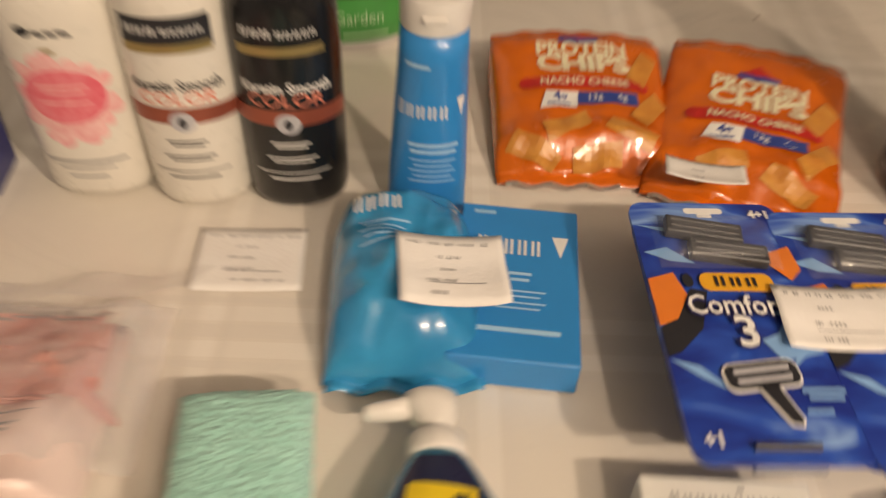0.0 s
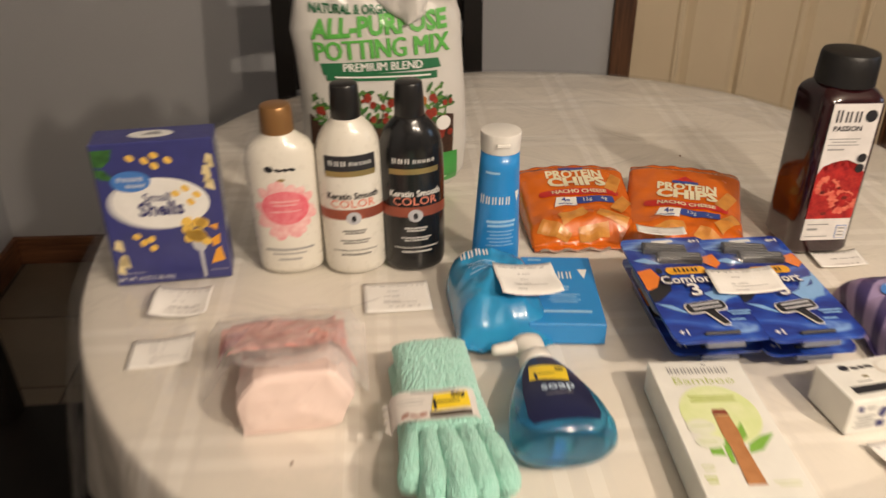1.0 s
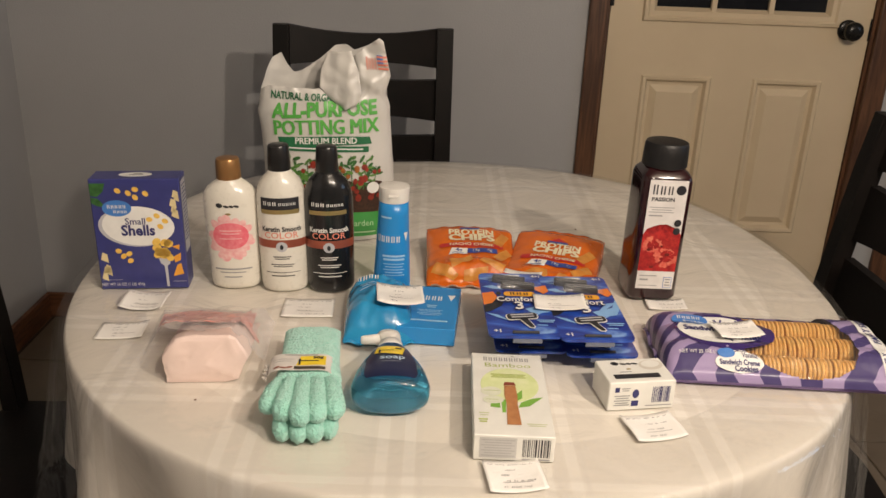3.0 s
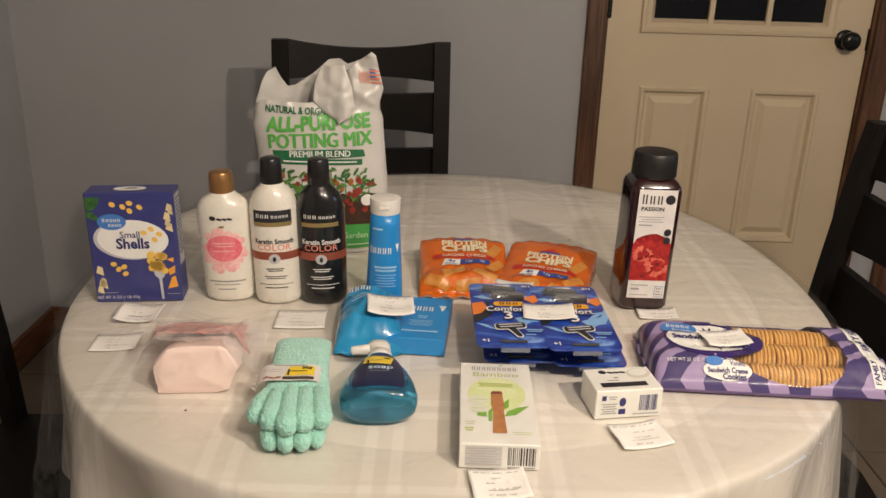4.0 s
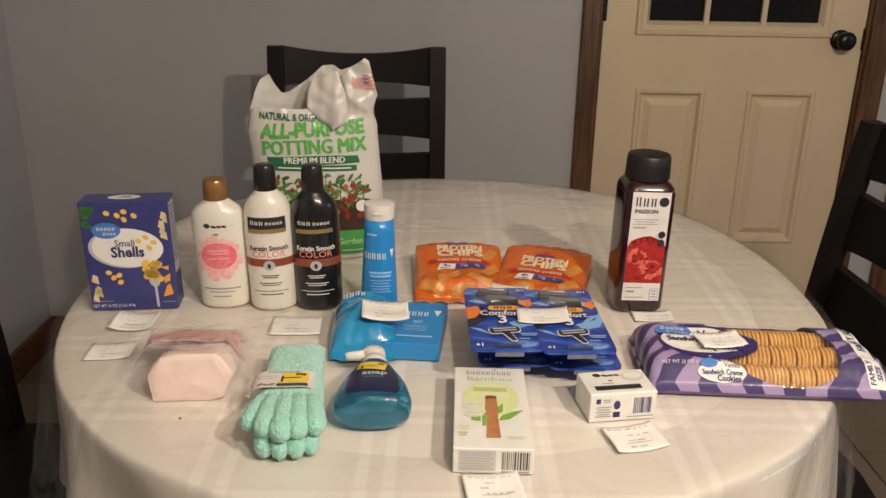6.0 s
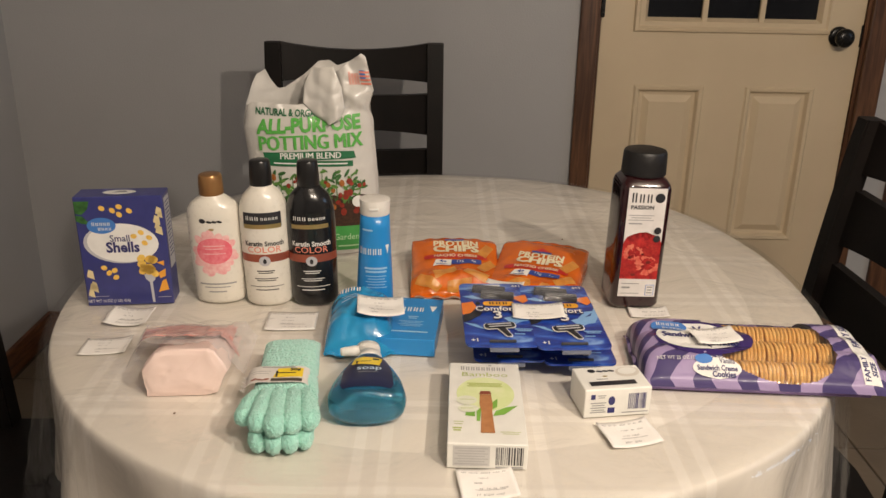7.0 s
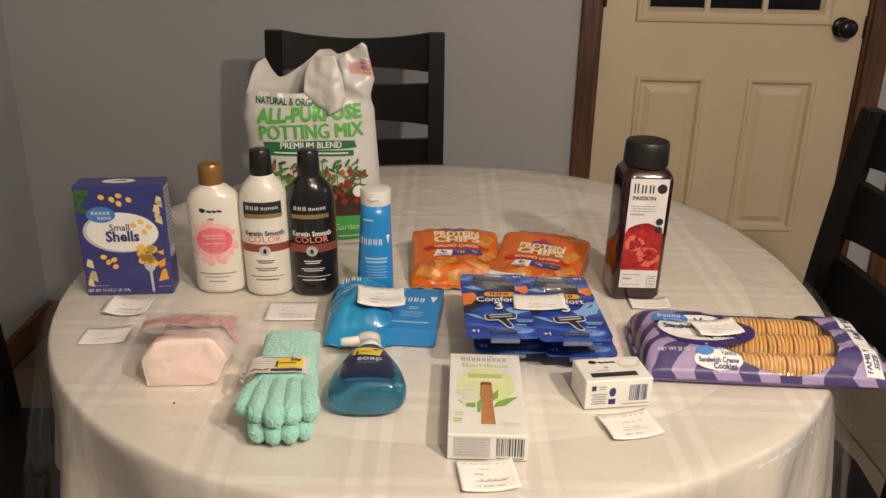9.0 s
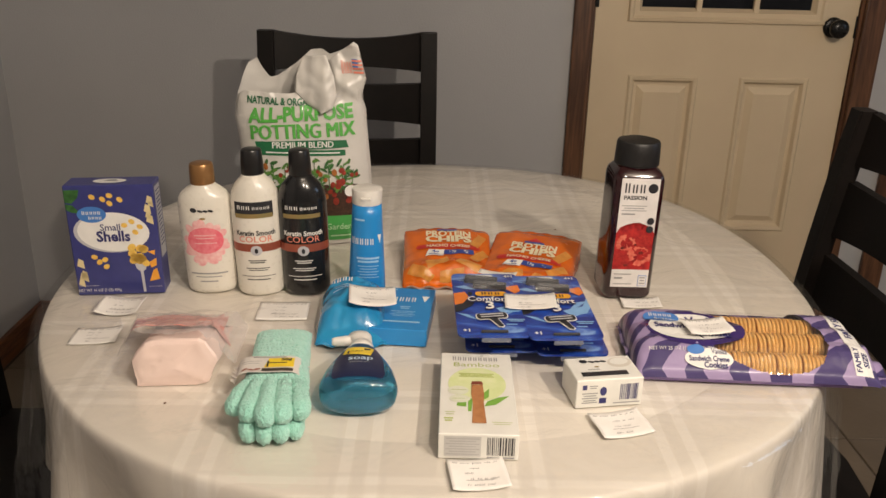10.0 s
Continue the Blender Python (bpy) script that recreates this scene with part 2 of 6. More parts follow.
wall = box(LEFT - 0.12, BACK, FLOOR, DX0 - 0.02, BACK + 0.14, HIGH)
box(DX1 + 0.02, BACK, FLOOR, RIGHT + 0.12, BACK + 0.14, HIGH, bm=wall)
box(DX0 - 0.02, BACK, DTOP + 0.02, DX1 + 0.02, BACK + 0.14, HIGH, bm=wall)
structure("wall_north", wall, WALL, "grey painted wall with a doorway", "wall")
structure("wall_west", box(LEFT - 0.12, REAR, FLOOR, LEFT, BACK, HIGH), WALL, "grey painted plain wall", "wall")
structure("wall_east", box(RIGHT, REAR, FLOOR, RIGHT + 0.12, BACK, HIGH), WALL, "grey painted plain wall", "wall")
structure("wall_south", box(LEFT - 0.12, REAR - 0.12, FLOOR, RIGHT + 0.12, REAR, HIGH), WALL, "grey painted plain wall", "wall")
structure("ceiling", box(LEFT - 0.12, REAR - 0.12, HIGH, RIGHT + 0.12, BACK + 0.14, HIGH + 0.1), CEIL, "dull tan painted ceiling", "ceiling")
GROUT = material("dark tile grout", (0.07, 0.055, 0.045), 0.9, scale=30, bump=0.4)
floor = structure("floor", box(LEFT - 0.12, REAR - 0.12, FLOOR - 0.12, RIGHT + 0.12, BACK + 0.14, FLOOR - 0.004), GROUT, "brown tiled floor with dark grout", "floor")
structure("backdrop", box(0.4, BACK + 0.5, 0.2, 1.8, BACK + 0.52, 2.3), NIGHT, "dark night outside the door window", "night")

base = box(LEFT, BACK - 0.016, FLOOR, DX0 - 0.074, BACK, FLOOR + 0.095, 0.004)
structure("baseboard", base, BASEWOOD, "brown stained wooden baseboard", "baseboard")
base = box(LEFT, REAR, FLOOR, LEFT + 0.016, BACK - 0.018, FLOOR + 0.095, 0.004)
structure("baseboard", base, BASEWOOD, "brown stained wooden baseboard", "baseboard")

# door casing and jamb of stained wood
casing = box(DX0 - 0.072, BACK - 0.02, FLOOR, DX0 - 0.012, BACK - 0.001, DTOP + 0.075, 0.005)
box(DX1 + 0.012, BACK - 0.02, FLOOR, DX1 + 0.082, BACK - 0.001, DTOP + 0.075, 0.005, bm=casing)
box(DX0 - 0.012, BACK - 0.02, DTOP + 0.012, DX1 + 0.012, BACK - 0.001, DTOP + 0.075, 0.005, bm=casing)
structure("trim", casing, TRIMWOOD, "brown stained wooden door casing", "door trim")
structure("trim", box(1.672, BACK - 0.02, FLOOR, 1.752, BACK - 0.001, HIGH - 0.01, 0.005), TRIMWOOD, "brown stained wooden casing board on the grey wall", "wall trim")
base = box(DX1 + 0.084, BACK - 0.016, FLOOR, 1.670, BACK, FLOOR + 0.095, 0.004)
structure("baseboard", base, BASEWOOD, "brown stained wooden baseboard", "baseboard")
jamb = box(DX0 - 0.019, BACK + 0.001, FLOOR, DX0 - 0.003, BACK + 0.139, DTOP + 0.019)
box(DX1 + 0.003, BACK + 0.001, FLOOR, DX1 + 0.019, BACK + 0.139, DTOP + 0.019, bm=jamb)
box(DX0 - 0.003, BACK + 0.001, DTOP + 0.003, DX1 + 0.003, BACK + 0.139, DTOP + 0.019, bm=jamb)
structure("trim", jamb, TRIMWOOD, "brown stained wooden door jamb", "door trim")


def frame_ring(bm, x0, z0, x1, z1, steps):
    """A moulded rectangular ring facing -y: steps of (inset, y)."""
    rings = []
    for inset, y in steps:
        rings.append([bm.verts.new((x, y, z)) for x, z in ((x0 + inset, z0 + inset), (x1 - inset, z0 + inset), (x1 - inset, z1 - inset), (x0 + inset, z1 - inset))])
    for a, b in zip(rings, rings[1:]):
        for i in range(4):
            bm.faces.new((a[i], a[(i + 1) % 4], b[(i + 1) % 4], b[i]))
    return rings


def build_door():
    y0 = BACK + 0.008
    d = thing("door_1", pose(DX0, y0, FLOOR + 0.008), "closed cream painted panel door with a glazed upper half", "door")
    d["kind"] = "structure"
    W, H = DX1 - DX0, DTOP - FLOOR - 0.01
    P0, P1, SILL = 0.405, 0.942, 1.142
    gl = (0.134, SILL, W - 0.134, 1.90)
    # slab built of stiles and rails, so that the panels and the glass sit in openings
    slab = bmesh.new()
    xs = (0, 0.124, 0.357, 0.493, 0.724, W)
    for x0, z0, x1, z1 in ((0, 0, W, P0), (0, P0, xs[1], P1), (xs[2], P0, xs[3], P1), (xs[4], P0, W, P1), (0, P1, W, gl[1]),
                           (0, gl[1], gl[0], gl[3]), (gl[2], gl[1], W, gl[3]), (0, gl[3], W, H)):
        box(x0, 0, z0, x1, 0.044, z1, bm=slab)
    part("slab", slab, DOORW, d)
    for x0, x1 in ((xs[1], xs[2]), (xs[3], xs[4])):
        b = bmesh.new()
        rings = frame_ring(b, x0, P0, x1, P1, ((0, 0.0), (0.006, -0.006), (0.016, -0.004), (0.024, 0.010), (0.034, 0.012), (0.056, 0.001)))
        b.faces.new(rings[-1])
        part("panel", b, DOORW, d)
    b = bmesh.new()
    frame_ring(b, gl[0] - 0.03, gl[1] - 0.03, gl[2] + 0.03, gl[3] + 0.03, ((0, 0.0), (0.004, -0.012), (0.014, -0.014), (0.02, -0.008), (0.034, -0.008), (0.046, 0.012)))
    win = part("window_frame", b, DOORW, d)
    gx0, gx1, gz0, gz1 = gl[0] + 0.012, gl[2] - 0.012, gl[1] + 0.012, gl[3] - 0.012
    for i in (1, 2):
        x = gx0 + (gx1 - gx0) * i / 3
        part("muntin", box(x - 0.009, -0.004, gz0 - 0.01, x + 0.009, 0.012, gz1 + 0.01, 0.003), DOORW, win)
        z = gz0 + (gz1 - gz0) * i / 3
        part("muntin", box(gx0 - 0.01, -0.002, z - 0.009, gx1 + 0.01, 0.010, z + 0.009, 0.003), DOORW, win)
    for i in range(3):
        for j in range(3):
            part("pane", box(gx0 + (gx1 - gx0) * i / 3, 0.013, gz0 + (gz1 - gz0) * j / 3, gx0 + (gx1 - gx0) * (i + 1) / 3, 0.017, gz0 + (gz1 - gz0) * (j + 1) / 3), NIGHT, win, "dark glass pane")
    back = lambda x, y, z: (x, -z, y)
    knob = part("knob", loft([(0.030, 0.010, 0.010), (0.034, 0.022, 0.022), (0.042, 0.029, 0.029), (0.054, 0.030, 0.030), (0.062, 0.025, 0.025), (0.066, 0.012, 0.012)], 28, back), BLACK, d, "black round door knob", True,
                pose(W - 0.075, 0, 1.108))
    part("rosette", loft([(0, 0.032, 0.032), (0.006, 0.032, 0.032), (0.010, 0.026, 0.026), (0.012, 0.012, 0.012), (0.031, 0.011, 0.011)], 28, back), BLACK, knob, "", True)
    part("latch_plate", box(W - 0.004, -0.003, 1.075, W + 0.002, 0.02, 1.145, 0.001), BLACK, d)
    for z in (0.25, 1.205, 1.8):
        part("hinge", box(-0.006, -0.010, z - 0.05, 0.008, 0.0, z + 0.05, 0.003), BLACK, d, "black butt hinge")
    return d


build_door()

# ---- table, cloth and plastic cover ----
CX, CY, RX, RY, ROUND = 0.155, 0.700, 0.636, 0.685, 2.2


def build_table():
    t = thing("dining_table", pose(CX, CY, FLOOR), "dark wooden oval dining table under a white cloth", "table")
    h = TOP - FLOOR
    part("tabletop", loft([(h - k, RX - d, RY - d, ROUND, 0, 0) for k, d in ((0.036, 0.02), (0.03, 0.01), (0.010, 0.01), (0.006, 0.016))], 72), DARKWOOD, t, "", True)
    part("pedestal", loft([(0.07, 0.13, 0.13), (0.1, 0.08, 0.08), (0.25, 0.06, 0.06), (0.5, 0.09, 0.09), (h - 0.08, 0.07, 0.07), (h - 0.036, 0.16, 0.16)], 28), DARKWOOD, t, "", True)
    for k in range(4):
        a = math.pi / 4 + k * math.pi / 2
        part("leg", box(0, -0.035, 0, 0.42, 0.035, 0.075, 0.012), DARKWOOD, t, "", False, pose(0.0, 0.0, 0.0, 0, 0, math.degrees(a)))


build_table()


def cloth_material():
    m = material("white jacquard cloth under clear plastic", (0.73, 0.68, 0.605), 0.55, other=(0.69, 0.64, 0.56), scale=5, mix=0.4, coat=0.8)
    t, p = nodes_of(m)
    co = t.nodes.new("ShaderNodeTexCoord")
    sep = t.nodes.new("ShaderNodeSeparateXYZ")
    t.links.new(co.outputs["Object"], sep.inputs[0])

    def maths(op, a, b=None):
        n = t.nodes.new("ShaderNodeMath")
        n.operation = op
        for i, v in enumerate((a, b)):
            if v is None:
                continue
            if hasattr(v, "is_linked"):
                t.links.new(v, n.inputs[i])
            else:
                n.inputs[i].default_value = v
        return n.outputs[0]

    def band(axis, period, at, width):
        f = maths("FRACT", maths("ADD", maths("DIVIDE", axis, period), 10.0 + at))
        return maths("LESS_THAN", maths("ABSOLUTE", maths("SUBTRACT", f, 0.5)), width / period / 2)
    bright, dull = [], []
    for axis, shift in ((sep.outputs[0], 0.13), (sep.outputs[1], 0.31)):
        bright.append(maths("MAXIMUM", band(axis, 0.19, shift + 0.085, 0.014), band(axis, 0.19, shift - 0.085, 0.014)))
        dull.append(maths("MAXIMUM", band(axis, 0.19, shift, 0.012), maths("MAXIMUM", band(axis, 0.19, shift + 0.155, 0.006), band(axis, 0.19, shift - 0.155, 0.006))))
    satin = maths("MULTIPLY", maths("ADD", bright[0], bright[1]), 0.5)
    matt = maths("MULTIPLY", maths("ADD", dull[0], dull[1]), 0.5)
    mixc = t.nodes.new("ShaderNodeMix")
    mixc.data_type = "RGBA"
    old = p.inputs["Base Color"].links[0].from_socket
    t.links.new(satin, mixc.inputs[0])
    t.links.new(old, mixc.inputs[6])
    mixc.inputs[7].default_value = (0.82, 0.78, 0.715, 1)
    mixd = t.nodes.new("ShaderNodeMix")
    mixd.data_type = "RGBA"
    t.links.new(matt, mixd.inputs[0])
    t.links.new(mixc.outputs[2], mixd.inputs[6])
    mixd.inputs[7].default_value = (0.69, 0.645, 0.58, 1)
    t.links.new(mixd.outputs[2], p.inputs["Base Color"])
    rough = maths("SUBTRACT", 0.62, maths("MULTIPLY", satin, 0.28))
    t.links.new(rough, p.inputs["Roughness"])
    p.inputs["Coat Roughness"].default_value = 0.11
    # creases of the plastic sheet, and the weave below it
    n = t.nodes.new("ShaderNodeTexNoise")
    n.inputs["Scale"].default_value, n.inputs["Detail"].default_value, n.inputs["Distortion"].default_value = 7.5, 6, 1.6
    t.links.new(co.outputs["Object"], n.inputs["Vector"])
    b = t.nodes.new("ShaderNodeBump")
    b.inputs["Strength"].default_value, b.inputs["Distance"].default_value = 0.45, 0.022
    crinkle = t.nodes.new("ShaderNodeTexNoise")
    crinkle.noise_type = "RIDGED_MULTIFRACTAL"
    crinkle.inputs["Scale"].default_value, crinkle.inputs["Detail"].default_value, crinkle.inputs["Distortion"].default_value = 9, 3, 0.8
    t.links.new(co.outputs["Object"], crinkle.inputs["Vector"])
    t.links.new(maths("ADD", n.outputs["Fac"], maths("MULTIPLY", crinkle.outputs["Fac"], 0.05)), b.inputs["Height"])
    t.links.new(b.outputs["Normal"], p.inputs["Coat Normal"])
    w = t.nodes.new("ShaderNodeTexNoise")
    w.inputs["Scale"].default_value, w.inputs["Detail"].default_value = 700, 2
    t.links.new(co.outputs["Object"], w.inputs["Vector"])
    b2 = t.nodes.new("ShaderNodeBump")
    b2.inputs["Strength"].default_value, b2.inputs["Distance"].default_value = 0.12, 0.002
    t.links.new(maths("ADD", w.outputs["Fac"], satin), b2.inputs["Height"])
    t.links.new(b2.outputs["Normal"], p.inputs["Normal"])
    return m


CLOTH = cloth_material()
CLEAR = film_material("clear plastic sheet", alpha=0.014, rough=0.05, shine_part=0.09)


def drape(drop, swell, out, seed, n=260, rows=22):
    """The cloth: flat oval top, a rounded edge and a skirt in folds."""
    bm = bmesh.new()
    rings = []
    top_rings = 30
    for k in range(1, top_rings + 1):
        q = k / top_rings
        rings.append((q, 0.0, 0.0))
    edge = [(1.0 + 0.010 * math.sin(a), 0.014 * (1 - math.cos(a)), 0.0) for a in (0.5, 1.0, 1.57)]
    skirt = [(1.01, 0.014 + drop * (k / rows), k / rows) for k in range(1, rows + 1)]
    verts = []
    for q, down, s in rings + edge + skirt:
        ring = []
        for i in range(n):
            a = 2 * math.pi * i / n
            fold = 0.55 * math.sin(13 * a + seed) + 0.3 * math.sin(22 * a + 2.1 * seed) + 0.35 * noise.noise((3 * math.cos(a), 3 * math.sin(a), seed))
            grow = s ** 0.9 * (swell + 0.052 * fold)
            hem = drop * 0.06 * s * math.sin(2 * a + 0.6 + seed)
            x, y = ring_point(a, RX * q + out + grow, RY * q + out + grow, ROUND)
            x, y = CX + x, CY + y
            z = TOP - down - hem + (0.0016 * noise.noise((x * 9, y * 9, seed)) - 0.0012 if s == 0 else 0.006 * s * noise.noise((x * 7, y * 7, s * 4)))
            ring.append(bm.verts.new((x, y, z)))
        verts.append(ring)
    mid = bm.verts.new((CX, CY, TOP - 0.001))
    for i in range(n):
        bm.faces.new((mid, verts[0][i], verts[0][(i + 1) % n]))
    for a, b in zip(verts, verts[1:]):
        for i in range(n):
            bm.faces.new((a[i], b[i], b[(i + 1) % n], a[(i + 1) % n]))
    return bm


tagged(part("tablecloth", drape(0.285, 0.010, 0.0, 1.7), CLOTH, None, "", True), "white jacquard cloth with woven checks, covered in clear plastic", "tablecloth")


def plastic_skirt():
    bm = bmesh.new()
    n, rows = 560, 22
    verts = []
    for q, down in [(-0.11 + 0.009 * k, -0.0006) for k in range(13)] + [(0.007, -0.0012), (0.013, 0.0), (0.019, 0.005)]:
        ring = []
        for i in range(n):
            a = 2 * math.pi * i / n
            x, y = ring_point(a, RX + q, RY + q, ROUND)
            x, y = CX + x, CY + y
            ring.append(bm.verts.new((x, y, TOP - down + 0.0017 * abs(noise.noise((x * 46, y * 46, 3))))))
        verts.append(ring)
    for k in range(rows + 1):
        s = k / rows
        ring = []
        for i in range(n):
            a = 2 * math.pi * i / n
            fold = 0.5 * math.sin(9 * a + 0.4) + 0.4 * math.sin(17 * a + 1.2) + 0.5 * noise.noise((4 * math.cos(a), 4 * math.sin(a), 5.0 + s))
            grow = 0.022 + s ** 0.8 * (0.034 + 0.05 * fold) + 0.010 * min(1, 5 * s) * noise.noise((18 * math.cos(a), 18 * math.sin(a), 3 * s)) + 0.005 * min(1, 5 * s) * abs(noise.noise((40 * math.cos(a), 40 * math.sin(a), 9 * s)))
            x, y = ring_point(a, RX + grow, RY + grow, ROUND)
            ring.append(bm.verts.new((CX + x, CY + y, TOP - 0.012 - 0.40 * s - 0.04 * s * math.sin(3 * a))))
        verts.append(ring)
    for a, b in zip(verts, verts[1:]):
        for i in range(n):
            bm.faces.new((a[i], b[i], b[(i + 1) % n], a[(i + 1) % n]))
    return bm


tagged(part("plastic_cover", plastic_skirt(), CLEAR, None, "", True), "clear plastic table cover hanging in creases over the cloth", "table cover")


def rounded(x0, y0, x1, y1, r, n=5):
    pts = []
    for cx, cy, a0 in ((x1 - r, y1 - r, 0), (x0 + r, y1 - r, 90), (x0 + r, y0 + r, 180), (x1 - r, y0 + r, 270)):
        pts += [(cx + r * math.cos(radians(a0 + 90 * k / n)), cy + r * math.sin(radians(a0 + 90 * k / n))) for k in range(n + 1)]
    return pts


def slab_of(pts, z0, z1, bevel=0.0):
    bm = bmesh.new()
    f = bm.faces.new([bm.verts.new((x, y, z0)) for x, y in pts])
    r = bmesh.ops.extrude_face_region(bm, geom=[f])
    bmesh.ops.translate(bm, vec=(0, 0, z1 - z0), verts=[v for v in r["geom"] if isinstance(v, bmesh.types.BMVert)])
    if bevel:
        top = [e for e in bm.edges if all(abs(v.co.z - z1) < 1e-6 for v in e.verts)]
        bmesh.ops.bevel(bm, geom=top, offset=bevel, segments=3, affect="EDGES")
    return bm


# ---- chairs ----
def build_chair(m, label):
    c = thing("dining_chair", m, label, "chair", "chairs round the table")
    W, H, SH = 0.50, 1.115, 0.47

    def lean(z):
        return 0.0 if z < SH else 0.07 * ((z - SH) / (H - SH)) ** 1.3

    def post(x0, x1):
        bm = bmesh.new()
        rows = []
        for k in range(13):
            z = H * k / 12
            y = lean(z) + (0.03 * (1 - z / SH) if z < SH else 0)
            rows.append([bm.verts.new(v) for v in ((x0, y, z), (x1, y, z), (x1, y + 0.035, z), (x0, y + 0.035, z))])
        for a, b in zip(rows, rows[1:]):
            for i in range(4):
                bm.faces.new((a[i], a[(i + 1) % 4], b[(i + 1) % 4], b[i]))
        bm.faces.new(rows[0][::-1])
        bm.faces.new(rows[-1])
        bmesh.ops.bevel(bm, geom=[e for e in bm.edges if not e.is_boundary and abs(e.verts[0].co.x - e.verts[1].co.x) < 1e-4 and abs(e.verts[0].co.z - e.verts[1].co.z) > 1e-3], offset=0.004, segments=2, affect="EDGES")
        return bm
    part("back_post", post(-W / 2, -W / 2 + 0.045), DARKWOOD, c)
    part("back_post", post(W / 2 - 0.045, W / 2), DARKWOOD, c)

    def slat(z0, z1, bow0, bow1):
        """A curved back slat; bow0 and bow1: how far its lower and upper edges dip in the middle."""
        def fn(u, v):
            x = (-W / 2 + 0.040) + (W - 0.080) * u
            k = 1 - (2 * u - 1) ** 2
            lo, hi = z0 + bow0 * k, z1 + bow1 * k
            z = lo + (hi - lo) * v
            return (x, lean(z) + 0.022 + 0.020 * k, z)
        return sheet(fn, 20, 3, 0.020, (0, -1, 0))
    smooth_by_angle(part("top_rail", slat(1.006, H - 0.001, 0.010, -0.022), DARKWOOD, c))
    smooth_by_angle(part("back_slat", slat(0.858, 0.974, 0.010, -0.009), DARKWOOD, c))
    smooth_by_angle(part("back_slat", slat(0.702, 0.818, 0.010, -0.010), DARKWOOD, c))
    rim = [(W / 2 * q, -0.43 + 0.02 * q * q) for q in (-1, -0.5, 0, 0.5, 1)] + [(W / 2 * q, 0.030 + 0.045 * (1 - q * q)) for q in (1, 0.8, 0.5, 0, -0.5, -0.8, -1)]
    part("seat", slab_of(rim, SH - 0.03, SH, 0.008), DARKWOOD, c)
    for x in (-W / 2 + 0.01, W / 2 - 0.055):
        part("leg", box(x, -0.42, 0, x + 0.045, -0.375, SH - 0.03, 0.004), DARKWOOD, c)
        part("side_rail", box(x + 0.010, -0.374, SH - 0.09, x + 0.035, -0.002, SH - 0.031, 0.003), DARKWOOD, c)
    part("front_rail", box(-W / 2 + 0.056, -0.41, SH - 0.09, W / 2 - 0.056, -0.385, SH - 0.031, 0.003), DARKWOOD, c)
    return c


build_chair(pose(-0.096, 1.605, FLOOR, 0, 0, 3), "black stained wooden ladder-back chair against the grey wall")
build_chair(pose(0.884, 0.643, FLOOR, 0, 0, -90) @ Matrix.Diagonal((1, 1, 0.976, 1)), "black stained wooden ladder-back chair beside the door")
build_chair(pose(-0.685, 0.505, FLOOR, 0, 0, 92), "black stained wooden ladder-back chair half hidden by the tablecloth")

# ---- things on the table ----
def flat_on(y, sign=-1):
    """Print on an upright face at local depth y."""
    return lambda u, v, d: Vector((u, y + sign * d, v))


def lid_on(z):
    """Print on a level face at height z: u to the right, v away."""
    return lambda u, v, d: Vector((u, v, z + d))


def side_on(x, sign=1):
    return lambda u, v, d: Vector((x + sign * d, u, v))


# pasta box
BLUEBOX = material("dark blue printed carton", (0.045, 0.05, 0.20), 0.38, other=(0.035, 0.04, 0.16), scale=40, coat=0.25, bump=0.06)
CREAM = ink("cream print", (0.78, 0.70, 0.48))
PASTA = material("yellow pasta print", (0.82, 0.56, 0.13), 0.45, other=(0.74, 0.42, 0.06), scale=160, mix=0.7)
CHEESE = ink("orange cheese print", (0.80, 0.36, 0.04))
LEAF = material("green leaf print", (0.05, 0.16, 0.04), 0.45, other=(0.02, 0.07, 0.02), scale=90, mix=0.8)
MIDBLUE = ink("mid blue print", (0.06, 0.20, 0.55))
SILVER = ink("silver grey print", (0.5, 0.5, 0.53))


